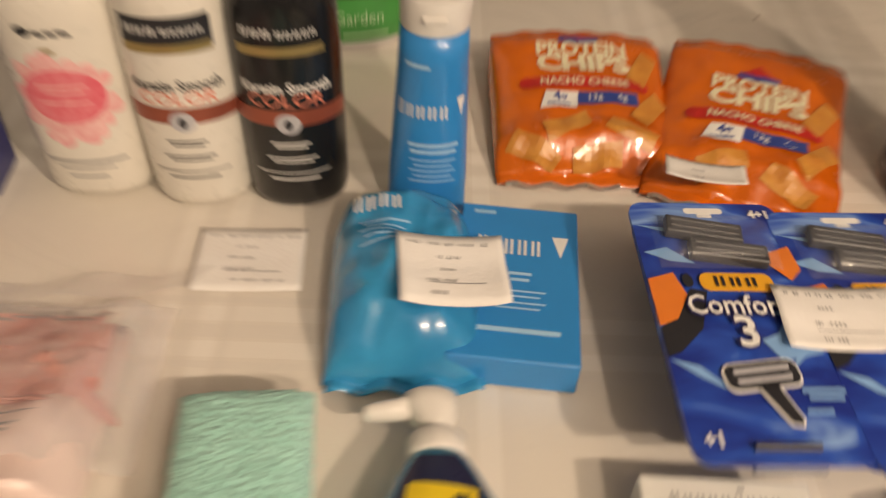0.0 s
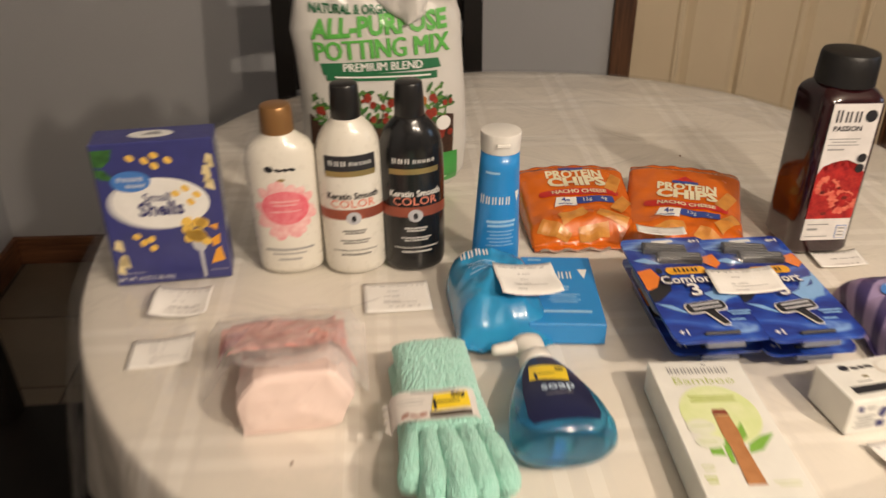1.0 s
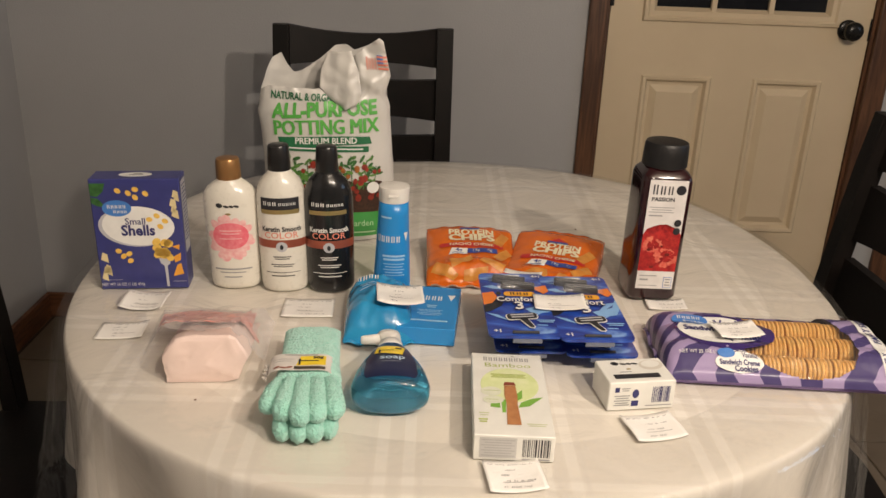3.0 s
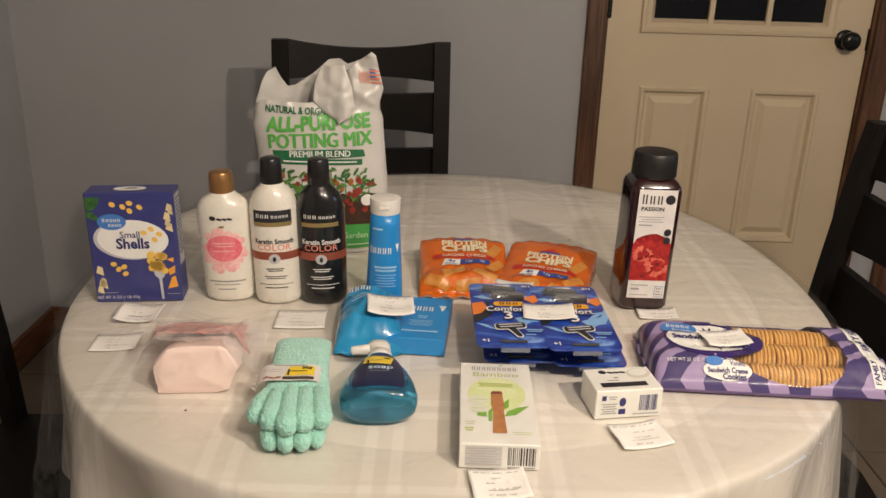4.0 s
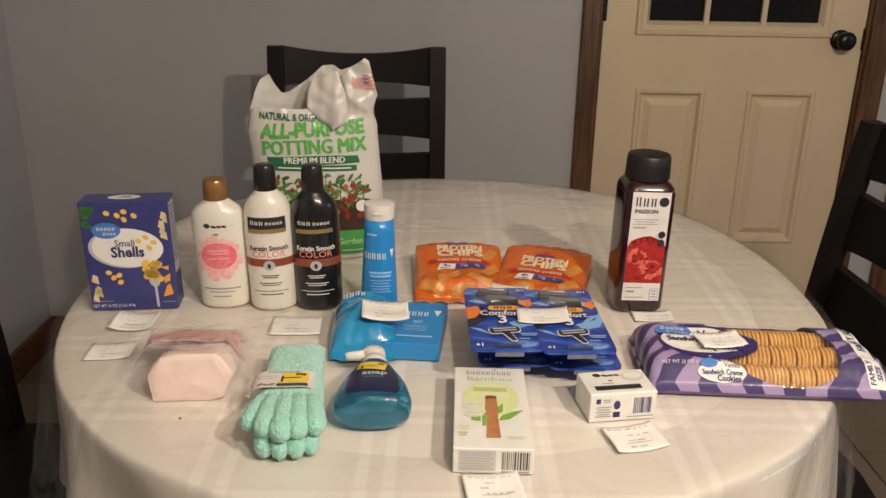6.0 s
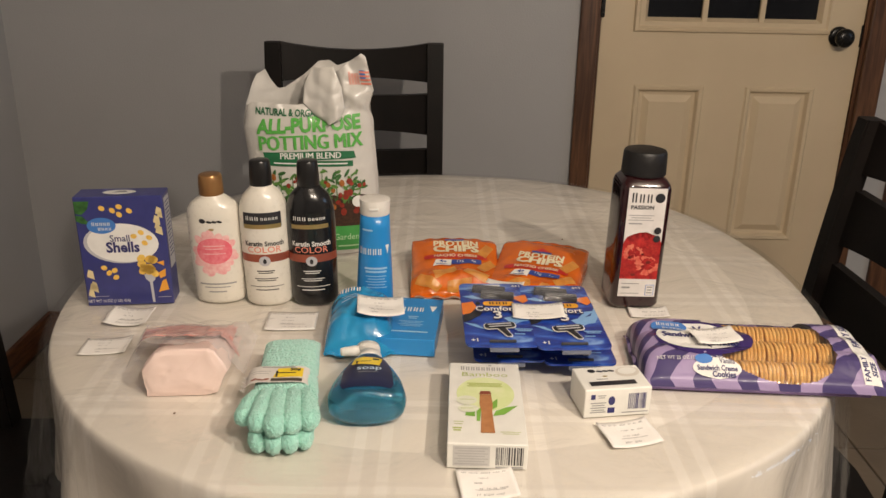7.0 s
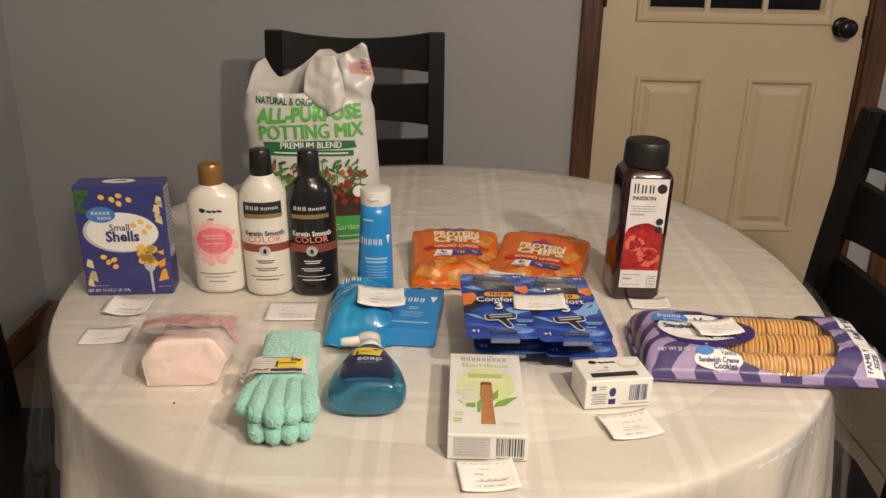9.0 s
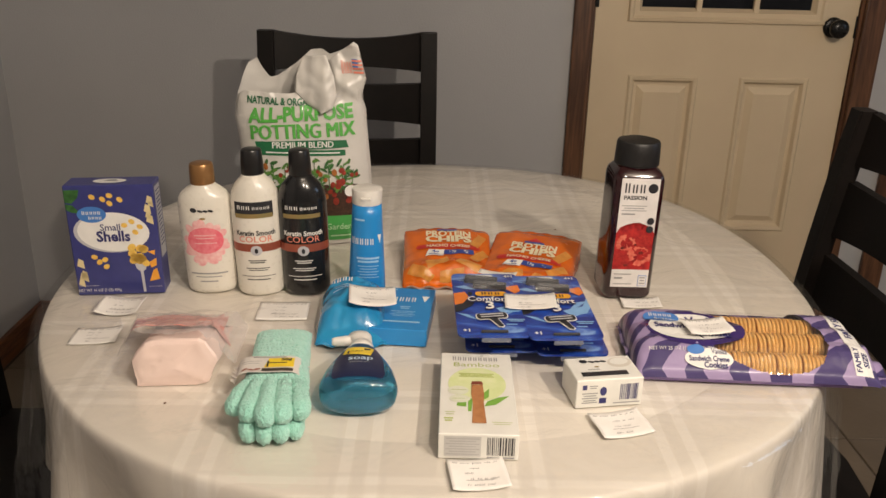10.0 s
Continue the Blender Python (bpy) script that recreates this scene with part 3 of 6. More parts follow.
def build_pasta_box():
    W, D, H = 0.138, 0.046, 0.187
    b = thing("pasta_box", pose(-0.362, 0.562, TOP + 0.001, 0, -1.0, 5), "dark blue carton of small shell pasta, standing upright", "food box")
    part("carton", box(-W / 2, -D / 2, 0, W / 2, D / 2, H, 0.0012, 1), BLUEBOX, b)
    on = flat_on(-D / 2)
    printed("oval_shadow", [("e", -0.004, 0.108, 0.058, 0.034, -0.05)], SILVER, b, on, 0.0003)
    printed("oval_panel", [("e", 0.0, 0.109, 0.056, 0.033, -0.05)], WHITE_INK, b, on, 0.0006)
    printed("maker_mark", [("e", -0.030, 0.139, 0.0225, 0.0135)], MIDBLUE, b, on, 0.0009)
    printed("mark_writing", blocks(-0.045, -0.015, 0.139, 0.145, 5) + blocks(-0.036, -0.014, 0.131, 0.136, 4), WHITE_INK, b, on, 0.0012)
    printed("title", [("t", "Small", -0.004, 0.1165, 0.0155, 1.0, 0.0002), ("t", "Shells", -0.001, 0.101, 0.0245, 0.95, 0.0008)], NAVY_INK, b, on, 0.0010)
    random.seed(4)
    drops = [(-0.026, 0.168), (-0.010, 0.164), (0.001, 0.170), (0.016, 0.163), (0.0, 0.157), (-0.035, 0.067), (-0.028, 0.058), (-0.019, 0.062), (-0.018, 0.050), (0.03, 0.126), (0.018, 0.120), (0.042, 0.117), (0.034, 0.108)]
    printed("pasta_piece", [("e", x, y, 0.0052, 0.0042, random.uniform(-1, 1)) for x, y in drops], PASTA, b, on, 0.0010)
    printed("pasta_shell", [("e", 0.036 + random.uniform(-0.013, 0.013), 0.068 + random.uniform(-0.014, 0.016), 0.0072, 0.0058, random.uniform(-1, 1)) for _ in range(16)], PASTA, b, on, 0.0014)
    printed("fork", [("p", ((0.0265, 0.054), (0.0455, 0.054), (0.0435, 0.044), (0.039, 0.040), (0.0395, 0.004), (0.0355, 0.004), (0.0345, 0.040), (0.029, 0.045)))], SILVER, b, on, 0.0009)
    shards = []
    for cx, cy, k in ((0.060, 0.165, 5), (0.060, 0.140, 7), (-0.061, 0.045, 5), (-0.058, 0.030, 6)):
        for _ in range(k // 2):
            x, y, s = cx + random.uniform(-0.005, 0.004), cy + random.uniform(-0.012, 0.012), random.uniform(0.006, 0.010)
            shards.append(("p", ((x - s * 0.7, y - s * 0.4), (x + s * 0.6, y - s), (x + s * 0.5, y + s * 0.6), (x - s * 0.3, y + s))))
    printed("cheese_piece", [p for p in shards if max(abs(q[0]) for q in p[1]) < 0.0685], ink("pale cheese print", (0.74, 0.62, 0.34)), b, on, 0.0008)
    printed("cheddar_piece", [("p", ((0.049, 0.074), (0.061, 0.077), (0.060, 0.068))), ("p", ((0.050, 0.056), (0.062, 0.063), (0.061, 0.050), (0.052, 0.046))), ("p", ((0.047, 0.022), (0.064, 0.026), (0.061, 0.045), (0.055, 0.042)))], CHEESE, b, on, 0.0010)
    printed("leaf", [("p", ((-0.068, 0.180), (-0.044, 0.180), (-0.048, 0.167), (-0.058, 0.158), (-0.068, 0.160))), ("p", ((-0.068, 0.157), (-0.057, 0.155), (-0.046, 0.141), (-0.060, 0.143), (-0.068, 0.148)))], LEAF, b, on, 0.0007)
    printed("weight_line", [("t", "NET WT 16 OZ (1 LB) 454g", -0.034, 0.0085, 0.0072, 0.8)], WHITE_INK, b, on, 0.0006)
    printed("rule", [("r", -0.066, 0.0165, -0.034, 0.0172), ("r", 0.045, 0.0125, 0.066, 0.0132)], SILVER, b, on, 0.0006)
    printed("top_panel", [("e", -0.002, 0.0, 0.026, 0.012)], WHITE_INK, b, lid_on(H), 0.0005)
    printed("top_mark", [("p", ((-0.012, -0.003), (0.012, -0.003), (0.006, 0.007), (-0.004, 0.005)))], GREY_INK, b, lid_on(H), 0.0008)
    on = side_on(W / 2)
    printed("side_panel", [("r", -0.016, 0.06, 0.017, 0.180)], SILVER, b, on, 0.0005)
    printed("side_writing", lines(-0.013, 0.013, [0.172 - 0.0065 * k for k in range(15)], 0.0022), NAVY_INK, b, on, 0.0009)


build_pasta_box()


# bottles
PEARL = material("pearl white plastic", (0.74, 0.71, 0.64), 0.28, other=(0.70, 0.66, 0.58), scale=12, coat=0.3, fine=0.3)
JET = material("black bottle plastic", (0.012, 0.012, 0.013), 0.22, scale=20, coat=0.3)
CAPBLACK = material("black cap plastic", (0.014, 0.013, 0.013), 0.3, scale=50, bump=0.05)
BRONZE = material("bronze cap plastic", (0.36, 0.19, 0.075), 0.32, metal=0.55, other=(0.28, 0.14, 0.05), scale=20)
PINK = material("pink flower print", (0.74, 0.13, 0.18), 0.4, other=(0.80, 0.26, 0.29), scale=110, mix=0.8)
PALEPINK = material("pale pink petal print", (0.78, 0.36, 0.37), 0.4, other=(0.84, 0.56, 0.54), scale=140, mix=0.8)
COPPER = material("copper red foil", (0.36, 0.10, 0.06), 0.3, metal=0.35, other=(0.28, 0.07, 0.045), scale=30)
GOLD = material("gold foil", (0.45, 0.34, 0.14), 0.3, metal=0.6, scale=40)
CORAL = ink("coral print", (0.78, 0.25, 0.17))


def profile_on(sections):
    """Print round a bottle of oval section: u runs round from its front, v up."""
    zs = [s[0] for s in sections]

    def on(u, v, d):
        rx = float(np.interp(v, zs, [s[1] for s in sections])) + d
        ry = float(np.interp(v, zs, [s[2] for s in sections])) + d
        k = 0.5 * (rx + ry)
        a = u / k
        return Vector((rx * math.sin(a), -ry * math.cos(a), v))
    return on


def petals(cx, cy, r, n, size, seed):
    random.seed(seed)
    return [("e", cx + r * math.cos(a) * random.uniform(0.75, 1.1), cy + r * math.sin(a) * random.uniform(0.8, 1.1), size * random.uniform(0.7, 1.2), size * 0.6, a)
            for a in [2 * math.pi * i / n + random.uniform(-0.2, 0.2) for i in range(n)]]


def build_lotion_bottle():
    b = thing("wash_bottle", pose(-0.2175, 0.572, TOP + 0.001, 0, -1.5, 2), "pearl white body wash bottle with bronze cap and pink flower", "bottle", "bottles in a row")
    sec = [(0, 0.034, 0.020), (0.003, 0.0385, 0.0235), (0.010, 0.0405, 0.0255), (0.06, 0.0425, 0.027), (0.12, 0.0435, 0.028), (0.150, 0.0435, 0.028), (0.162, 0.0415, 0.027), (0.171, 0.036, 0.025), (0.178, 0.027, 0.021), (0.182, 0.0205, 0.0195), (0.186, 0.0185, 0.0185)]
    part("body", loft(sec, 48), PEARL, b, "", True)
    smooth_by_angle(part("cap", loft([(0.184, 0.0185, 0.0185), (0.186, 0.0198, 0.0198), (0.203, 0.0194, 0.0194), (0.214, 0.0188, 0.0188), (0.2172, 0.0174, 0.0174), (0.2184, 0.014, 0.014)], 36), BRONZE, b, "bronze flip cap"))
    on = profile_on(sec)
    printed("maker_mark", swash(-0.001, 0.146, 0.034, 0.010), DARK_INK, b, on, 0.0006)
    printed("bird_mark", [("e", 0.0, 0.132, 0.004, 0.002)], GOLD, b, on, 0.0006)
    printed("petal", petals(0.001, 0.094, 0.025, 15, 0.011, 3) + petals(-0.004, 0.076, 0.016, 8, 0.011, 5), PALEPINK, b, on, 0.0006)
    printed("flower", [("e", 0.001, 0.095, 0.0255, 0.0225)], PINK, b, on, 0.0010)
    printed("flower_writing", lines(-0.014, 0.016, [0.104, 0.099, 0.0905], 0.0018), PALEPINK, b, on, 0.0014)
    printed("small_writing", lines(-0.026, 0.028, [0.037], 0.0026) + lines(-0.018, 0.018, [0.031], 0.0018) + lines(-0.012, 0.012, [0.023], 0.0022), GREY_INK, b, on, 0.0006)


def build_hair_bottle(m, body, label, dark):
    b = thing("hair_bottle", m, label, "bottle", "bottles in a row")
    sec = [(0, 0.033, 0.024), (0.003, 0.0365, 0.027), (0.010, 0.0385, 0.0285), (0.07, 0.0395, 0.0295), (0.13, 0.040, 0.030), (0.160, 0.0392, 0.030), (0.175, 0.0365, 0.029), (0.187, 0.031, 0.0265), (0.195, 0.024, 0.022), (0.199, 0.0195, 0.0195), (0.203, 0.018, 0.018)]
    part("body", loft(sec, 48), body, b, "", True)
    smooth_by_angle(part("cap", loft([(0.2, 0.0165, 0.0165), (0.203, 0.0182, 0.0182), (0.222, 0.0178, 0.0178), (0.240, 0.0166, 0.0166), (0.2425, 0.0155, 0.0155), (0.2438, 0.012, 0.012)], 36), CAPBLACK, b, "black flip cap"))
    on = profile_on(sec)
    pale = WHITE_INK if dark else DARK_INK
    if not dark:
        printed("brand_panel", [("r", -0.030, 0.139, 0.030, 0.163)], DARK_INK, b, on, 0.0005)
    printed("brand_writing", blocks(-0.025, -0.003, 0.1505, 0.1575, 3) + blocks(-0.0015, 0.025, 0.1505, 0.1555, 5), WHITE_INK, b, on, 0.0009)
    printed("gold_bar", [("r", -0.029, 0.1365, 0.029, 0.1435)], GOLD, b, on, 0.0011)
    printed("range_writing", [("t", "Keratin Smooth", 0.001, 0.1105, 0.0115, 0.82, 0.0003)], pale, b, on, 0.0007)
    printed("shade_writing", [("t", "COLOR", 0.0, 0.100, 0.0148, 1.0, 0.0001)], CORAL, b, on, 0.0008)
    printed("copper_band", [("r", -0.048, 0.0790, 0.048, 0.0925)], COPPER, b, on, 0.0005)
    printed("round_mark", [("e", 0.0, 0.081, 0.0082, 0.0085)], SILVER, b, on, 0.0009)
    printed("round_mark_drop", [("e", 0.0, 0.0805, 0.0026, 0.0045)], DARK_INK, b, on, 0.0013)
    printed("small_writing", lines(-0.013, 0.013, [0.0635, 0.060], 0.0015, 0.8) + lines(-0.017, 0.017, [0.050, 0.0465], 0.0013) + lines(-0.026, 0.026, [0.036], 0.0010) + lines(-0.017, 0.017, [0.030], 0.0016), pale, b, on, 0.0007)


build_lotion_bottle()
build_hair_bottle(pose(-0.1355, 0.570, TOP + 0.001, 0, -1.5, 4), PEARL, "pearl white conditioner bottle with black cap and copper band", False)
build_hair_bottle(pose(-0.0600, 0.573, TOP + 0.001, 0, -1.5, 4), JET, "glossy black shampoo bottle with black cap and copper band", True)


# blue tube
TUBEBLUE = material("sky blue plastic", (0.02, 0.25, 0.62), 0.33, other=(0.018, 0.22, 0.56), scale=14, coat=0.25)
CAPWHITE = material("white cap plastic", (0.76, 0.73, 0.68), 0.36, scale=30)


def build_tube():
    b = thing("wash_tube", pose(0.0415, 0.553, TOP + 0.001, 0, 0.5, 0), "sky blue tube with white flip cap, standing behind a blue pouch", "tube")
    sec = [(0, 0.030, 0.012), (0.004, 0.0305, 0.0145), (0.04, 0.0295, 0.0175), (0.09, 0.0270, 0.0205), (0.14, 0.0245, 0.0225), (0.163, 0.0233, 0.0232)]
    part("body", loft(sec, 44), TUBEBLUE, b, "", True)
    smooth_by_angle(part("cap", loft([(0.162, 0.0225, 0.0225), (0.1635, 0.0238, 0.0238), (0.175, 0.0242, 0.0242), (0.1845, 0.0247, 0.0247), (0.1870, 0.0240, 0.0240), (0.1880, 0.021, 0.021)], 40), CAPWHITE, b, "white flip cap"))
    part("cap_notch", box(-0.008, -0.0256, 0.173, 0.008, -0.020, 0.1775, 0.001), CAPWHITE, b)
    on = profile_on(sec)
    printed("brand_writing", blocks(-0.025, 0.013, 0.098, 0.110, 5) + [("p", ((0.018, 0.114), (0.026, 0.114), (0.022, 0.0985)))], WHITE_INK, b, on, 0.0006)
    printed("small_writing", lines(-0.020, -0.002, [0.140], 0.003) + lines(-0.014, 0.020, [0.074, 0.068], 0.0035, 0.9) + lines(-0.012, 0.018, [0.060, 0.055, 0.050, 0.045, 0.040], 0.0014), ink("pale blue print", (0.35, 0.58, 0.80)), b, on, 0.0006)


build_tube()


# soft pouch of wipes, flat box of the same make, and their note
def pillow(W, L, H, power=2.6, crease=0.0, seed=0.0, foot=0.0):
    """Height of a soft pack's upper skin over (u, v), measured from its middle."""
    def z(u, v):
        a, c = min(1.0, abs(2 * u / W)), min(1.0, abs(2 * v / L))
        dome = (1 - a ** power) ** 0.5 * (1 - c ** power) ** 0.5
        return foot + H * dome + crease * dome * (noise.noise((u * 30, v * 30, seed)) + 0.6 * noise.noise((u * 70, v * 55, seed + 4)))
    return z


def soft_pack(W, L, H, zf, under=0.004, nu=40, nv=40):
    def fn(u, v):
        x, y = W * (u - 0.5), L * (v - 0.5)
        return (x, y, zf(x, y))
    bm = sheet(fn, nu, nv)
    low = sheet(lambda u, v: (W * (u - 0.5), L * (v - 0.5), min(under, zf(W * (u - 0.5), L * (v - 0.5)))), 8, 8)
    me = bpy.data.meshes.new("t")
    low.to_mesh(me)
    low.free()
    bm.from_mesh(me)
    bpy.data.meshes.remove(me)
    rim = [(-W / 2 + W * i / nu, -L / 2) for i in range(nu)] + [(W / 2, -L / 2 + L * j / nv) for j in range(nv)]
    rim += [(W / 2 - W * i / nu, L / 2) for i in range(nu)] + [(-W / 2, L / 2 - L * j / nv) for j in range(nv)]
    top = [bm.verts.new((x, y, zf(x, y))) for x, y in rim]
    foot = [bm.verts.new((x, y, min(under, zf(x, y)))) for x, y in rim]
    for i in range(len(rim)):
        j = (i + 1) % len(rim)
        bm.faces.new((top[i], foot[i], foot[j], top[j]))
    bmesh.ops.remove_doubles(bm, verts=bm.verts, dist=0.00005)
    return bm


POUCH = material("glossy sky blue film", (0.025, 0.29, 0.56), 0.24, other=(0.015, 0.21, 0.46), scale=18, mix=0.5, coat=0.5, bump=0.25, bump_scale=38)


def skin_on(zf):
    return lambda u, v, d: Vector((u, v, zf(u, v) + d))


def build_pouch():
    W, L, H = 0.106, 0.168, 0.052
    zf = pillow(W, L, H, 3.0, 0.0075, 2.0, 0.003)
    b = thing("wipes_pouch", pose(0.028, 0.457, TOP + 0.001, 0, 0, 3), "glossy sky blue soft pouch of wipes lying flat", "pouch")
    film = soft_pack(W, L, H, zf, 0.001, 50, 60)
    for v in film.verts:
        far = max(0.0, (v.co.y - 0.025) / 0.064)
        v.co.x *= 1 - 0.42 * far ** 2.2
    part("film", film, POUCH, b, "", True)
    part("seal", sheet(lambda u, v: (W * 0.96 * (u - 0.5), -L / 2 - 0.008 + 0.014 * v, 0.004 + 0.003 * math.sin(u * 21)), 24, 3, 0.0008), POUCH, b, "", True)
    on = skin_on(zf)
    printed("brand_writing", blocks(-0.036, 0.000, 0.030, 0.043, 4), WHITE_INK, b, on, 0.0020)
    printed("small_writing", lines(-0.030, 0.004, [0.018, 0.012, 0.006, 0.0, -0.006], 0.0018), ink("pale blue print", (0.30, 0.55, 0.78)), b, on, 0.0012)


def build_blue_box():
    W, L, H = 0.086, 0.150, 0.027
    b = thing("wash_box", pose(0.1065, 0.450, TOP + 0.001, 0, 0, -5), "flat sky blue printed carton lying beside a pouch", "box")
    part("carton", box(-W / 2, -L / 2, 0, W / 2, L / 2, H, 0.0010, 1), TUBEBLUE, b)
    on = lid_on(H)
    printed("brand_writing", blocks(-0.030, 0.018, 0.022, 0.040, 5) + [("p", ((0.024, 0.044), (0.036, 0.044), (0.030, 0.022)))], WHITE_INK, b, on, 0.0005)
    printed("small_writing", lines(-0.006, 0.010, [0.003, -0.003], 0.003) + lines(-0.018, 0.020, [-0.014, -0.019, -0.025, -0.030], 0.0016) + lines(-0.030, 0.030, [-0.050], 0.0042), ink("pale blue print", (0.35, 0.60, 0.82)), b, on, 0.0005)
    printed("corner_mark", lines(-0.034, -0.018, [0.066], 0.004), ink("pale blue print", (0.30, 0.55, 0.78)), b, on, 0.0005)


build_pouch()
build_blue_box()


# handwritten notes
def build_note(m, W, L, rows, bend=0.004, seed=0, label="small white paper note with grey handwriting"):
    random.seed(seed)
    b = thing("paper_note", m, label, "note", "handwritten notes")
    k1, k2 = random.uniform(-1, 1), random.uniform(0.4, 1)

    def zf(u, v):
        return 0.0015 + bend * (k2 * (2 * u / W) ** 2 + 0.5 * (1 + k1 * (2 * v / L)) * abs(2 * u / W) ** 3 * 0.6 + 0.15 * math.sin(9 * v / L + seed))

    def fn(u, v):
        x, y = W * (u - 0.5) + 0.004 * (v - 0.5) * k1, L * (v - 0.5) + 0.003 * (u - 0.5) * k2
        return (x, y, zf(x, y))
    part("sheet", sheet(fn, 14, 8, 0.0003), PAPER, b, "", True)
    shapes = []
    for r in range(rows):
        y = L * (0.36 - 0.70 * r / max(1, rows - 1))
        x = -W * (0.42 if r == 0 else random.uniform(0.10, 0.24))
        x1 = W * (0.40 if r == 0 else random.choice((-0.02, 0.06, 0.30)))
        while x < x1:
            for _ in range(random.randint(2, 5)):
                w, h = random.uniform(0.0010, 0.0022), random.uniform(0.0016, 0.0034)
                shapes.append(("p", ((x, y - h / 2), (x + 0.0006, y - h / 2), (x + w * 0.6 + 0.0006, y + h / 2), (x + w * 0.6, y + h / 2))))
                if random.random() < 0.5:
                    shapes.append(("r", x, y - h / 2, x + w, y - h / 2 + 0.0005))
                x += w + 0.0006
            x += random.uniform(0.002, 0.004)
    if rows > 3:
        shapes.append(("r", -W * 0.22, -L * 0.21, W * 0.3, -L * 0.2))
    printed("writing", shapes, INK, b, lambda u, v, d: Vector((u, v, zf(u, v) + d)), 0.0007)
    return b


T1 = TOP + 0.001
build_note(pose(-0.341, 0.481, T1 + 0.004, 6, 0, -4), 0.068, 0.055, 5, 0.005, 1)
build_note(pose(-0.345, 0.386, T1, 0, 0, 8), 0.066, 0.052, 5, 0.002, 2)
build_note(pose(-0.086, 0.484, T1, 0, 0, 1), 0.080, 0.066, 5, 0.001, 3)
build_note(pose(0.060, 0.424, TOP + 0.056, 3, 4, 3), 0.070, 0.060, 5, 0.006, 4)
build_note(pose(0.496, 0.541, T1, 0, 0, 2), 0.066, 0.040, 3, 0.002, 6)
build_note(pose(0.206, 0.063, T1, 0, 0, 5), 0.066, 0.058, 5, 0.003, 8)
build_note(pose(0.389, 0.172, T1, 0, 0, 13), 0.068, 0.056, 4, 0.004, 9)


# potting mix bag
BAGWHITE = material("white woven plastic bag", (0.62, 0.605, 0.575), 0.36, other=(0.55, 0.53, 0.49), scale=9, mix=0.5, coat=0.15, bump=0.3, bump_scale=26)
GRASS = ink("bright green print", (0.10, 0.42, 0.07))
DEEPGREEN = ink("deep green print", (0.015, 0.14, 0.055))
BANDGREEN = ink("mid green print", (0.05, 0.30, 0.06))
SOIL = material("brown soil print", (0.06, 0.026, 0.014), 0.5, other=(0.025, 0.012, 0.008), scale=200, mix=1.0)
TOMATO = material("red tomato print", (0.30, 0.035, 0.02), 0.4, other=(0.16, 0.02, 0.012), scale=160, mix=0.9)
ORANGEV = material("orange vegetable print", (0.42, 0.15, 0.03), 0.4, other=(0.2, 0.06, 0.015), scale=160, mix=0.9)


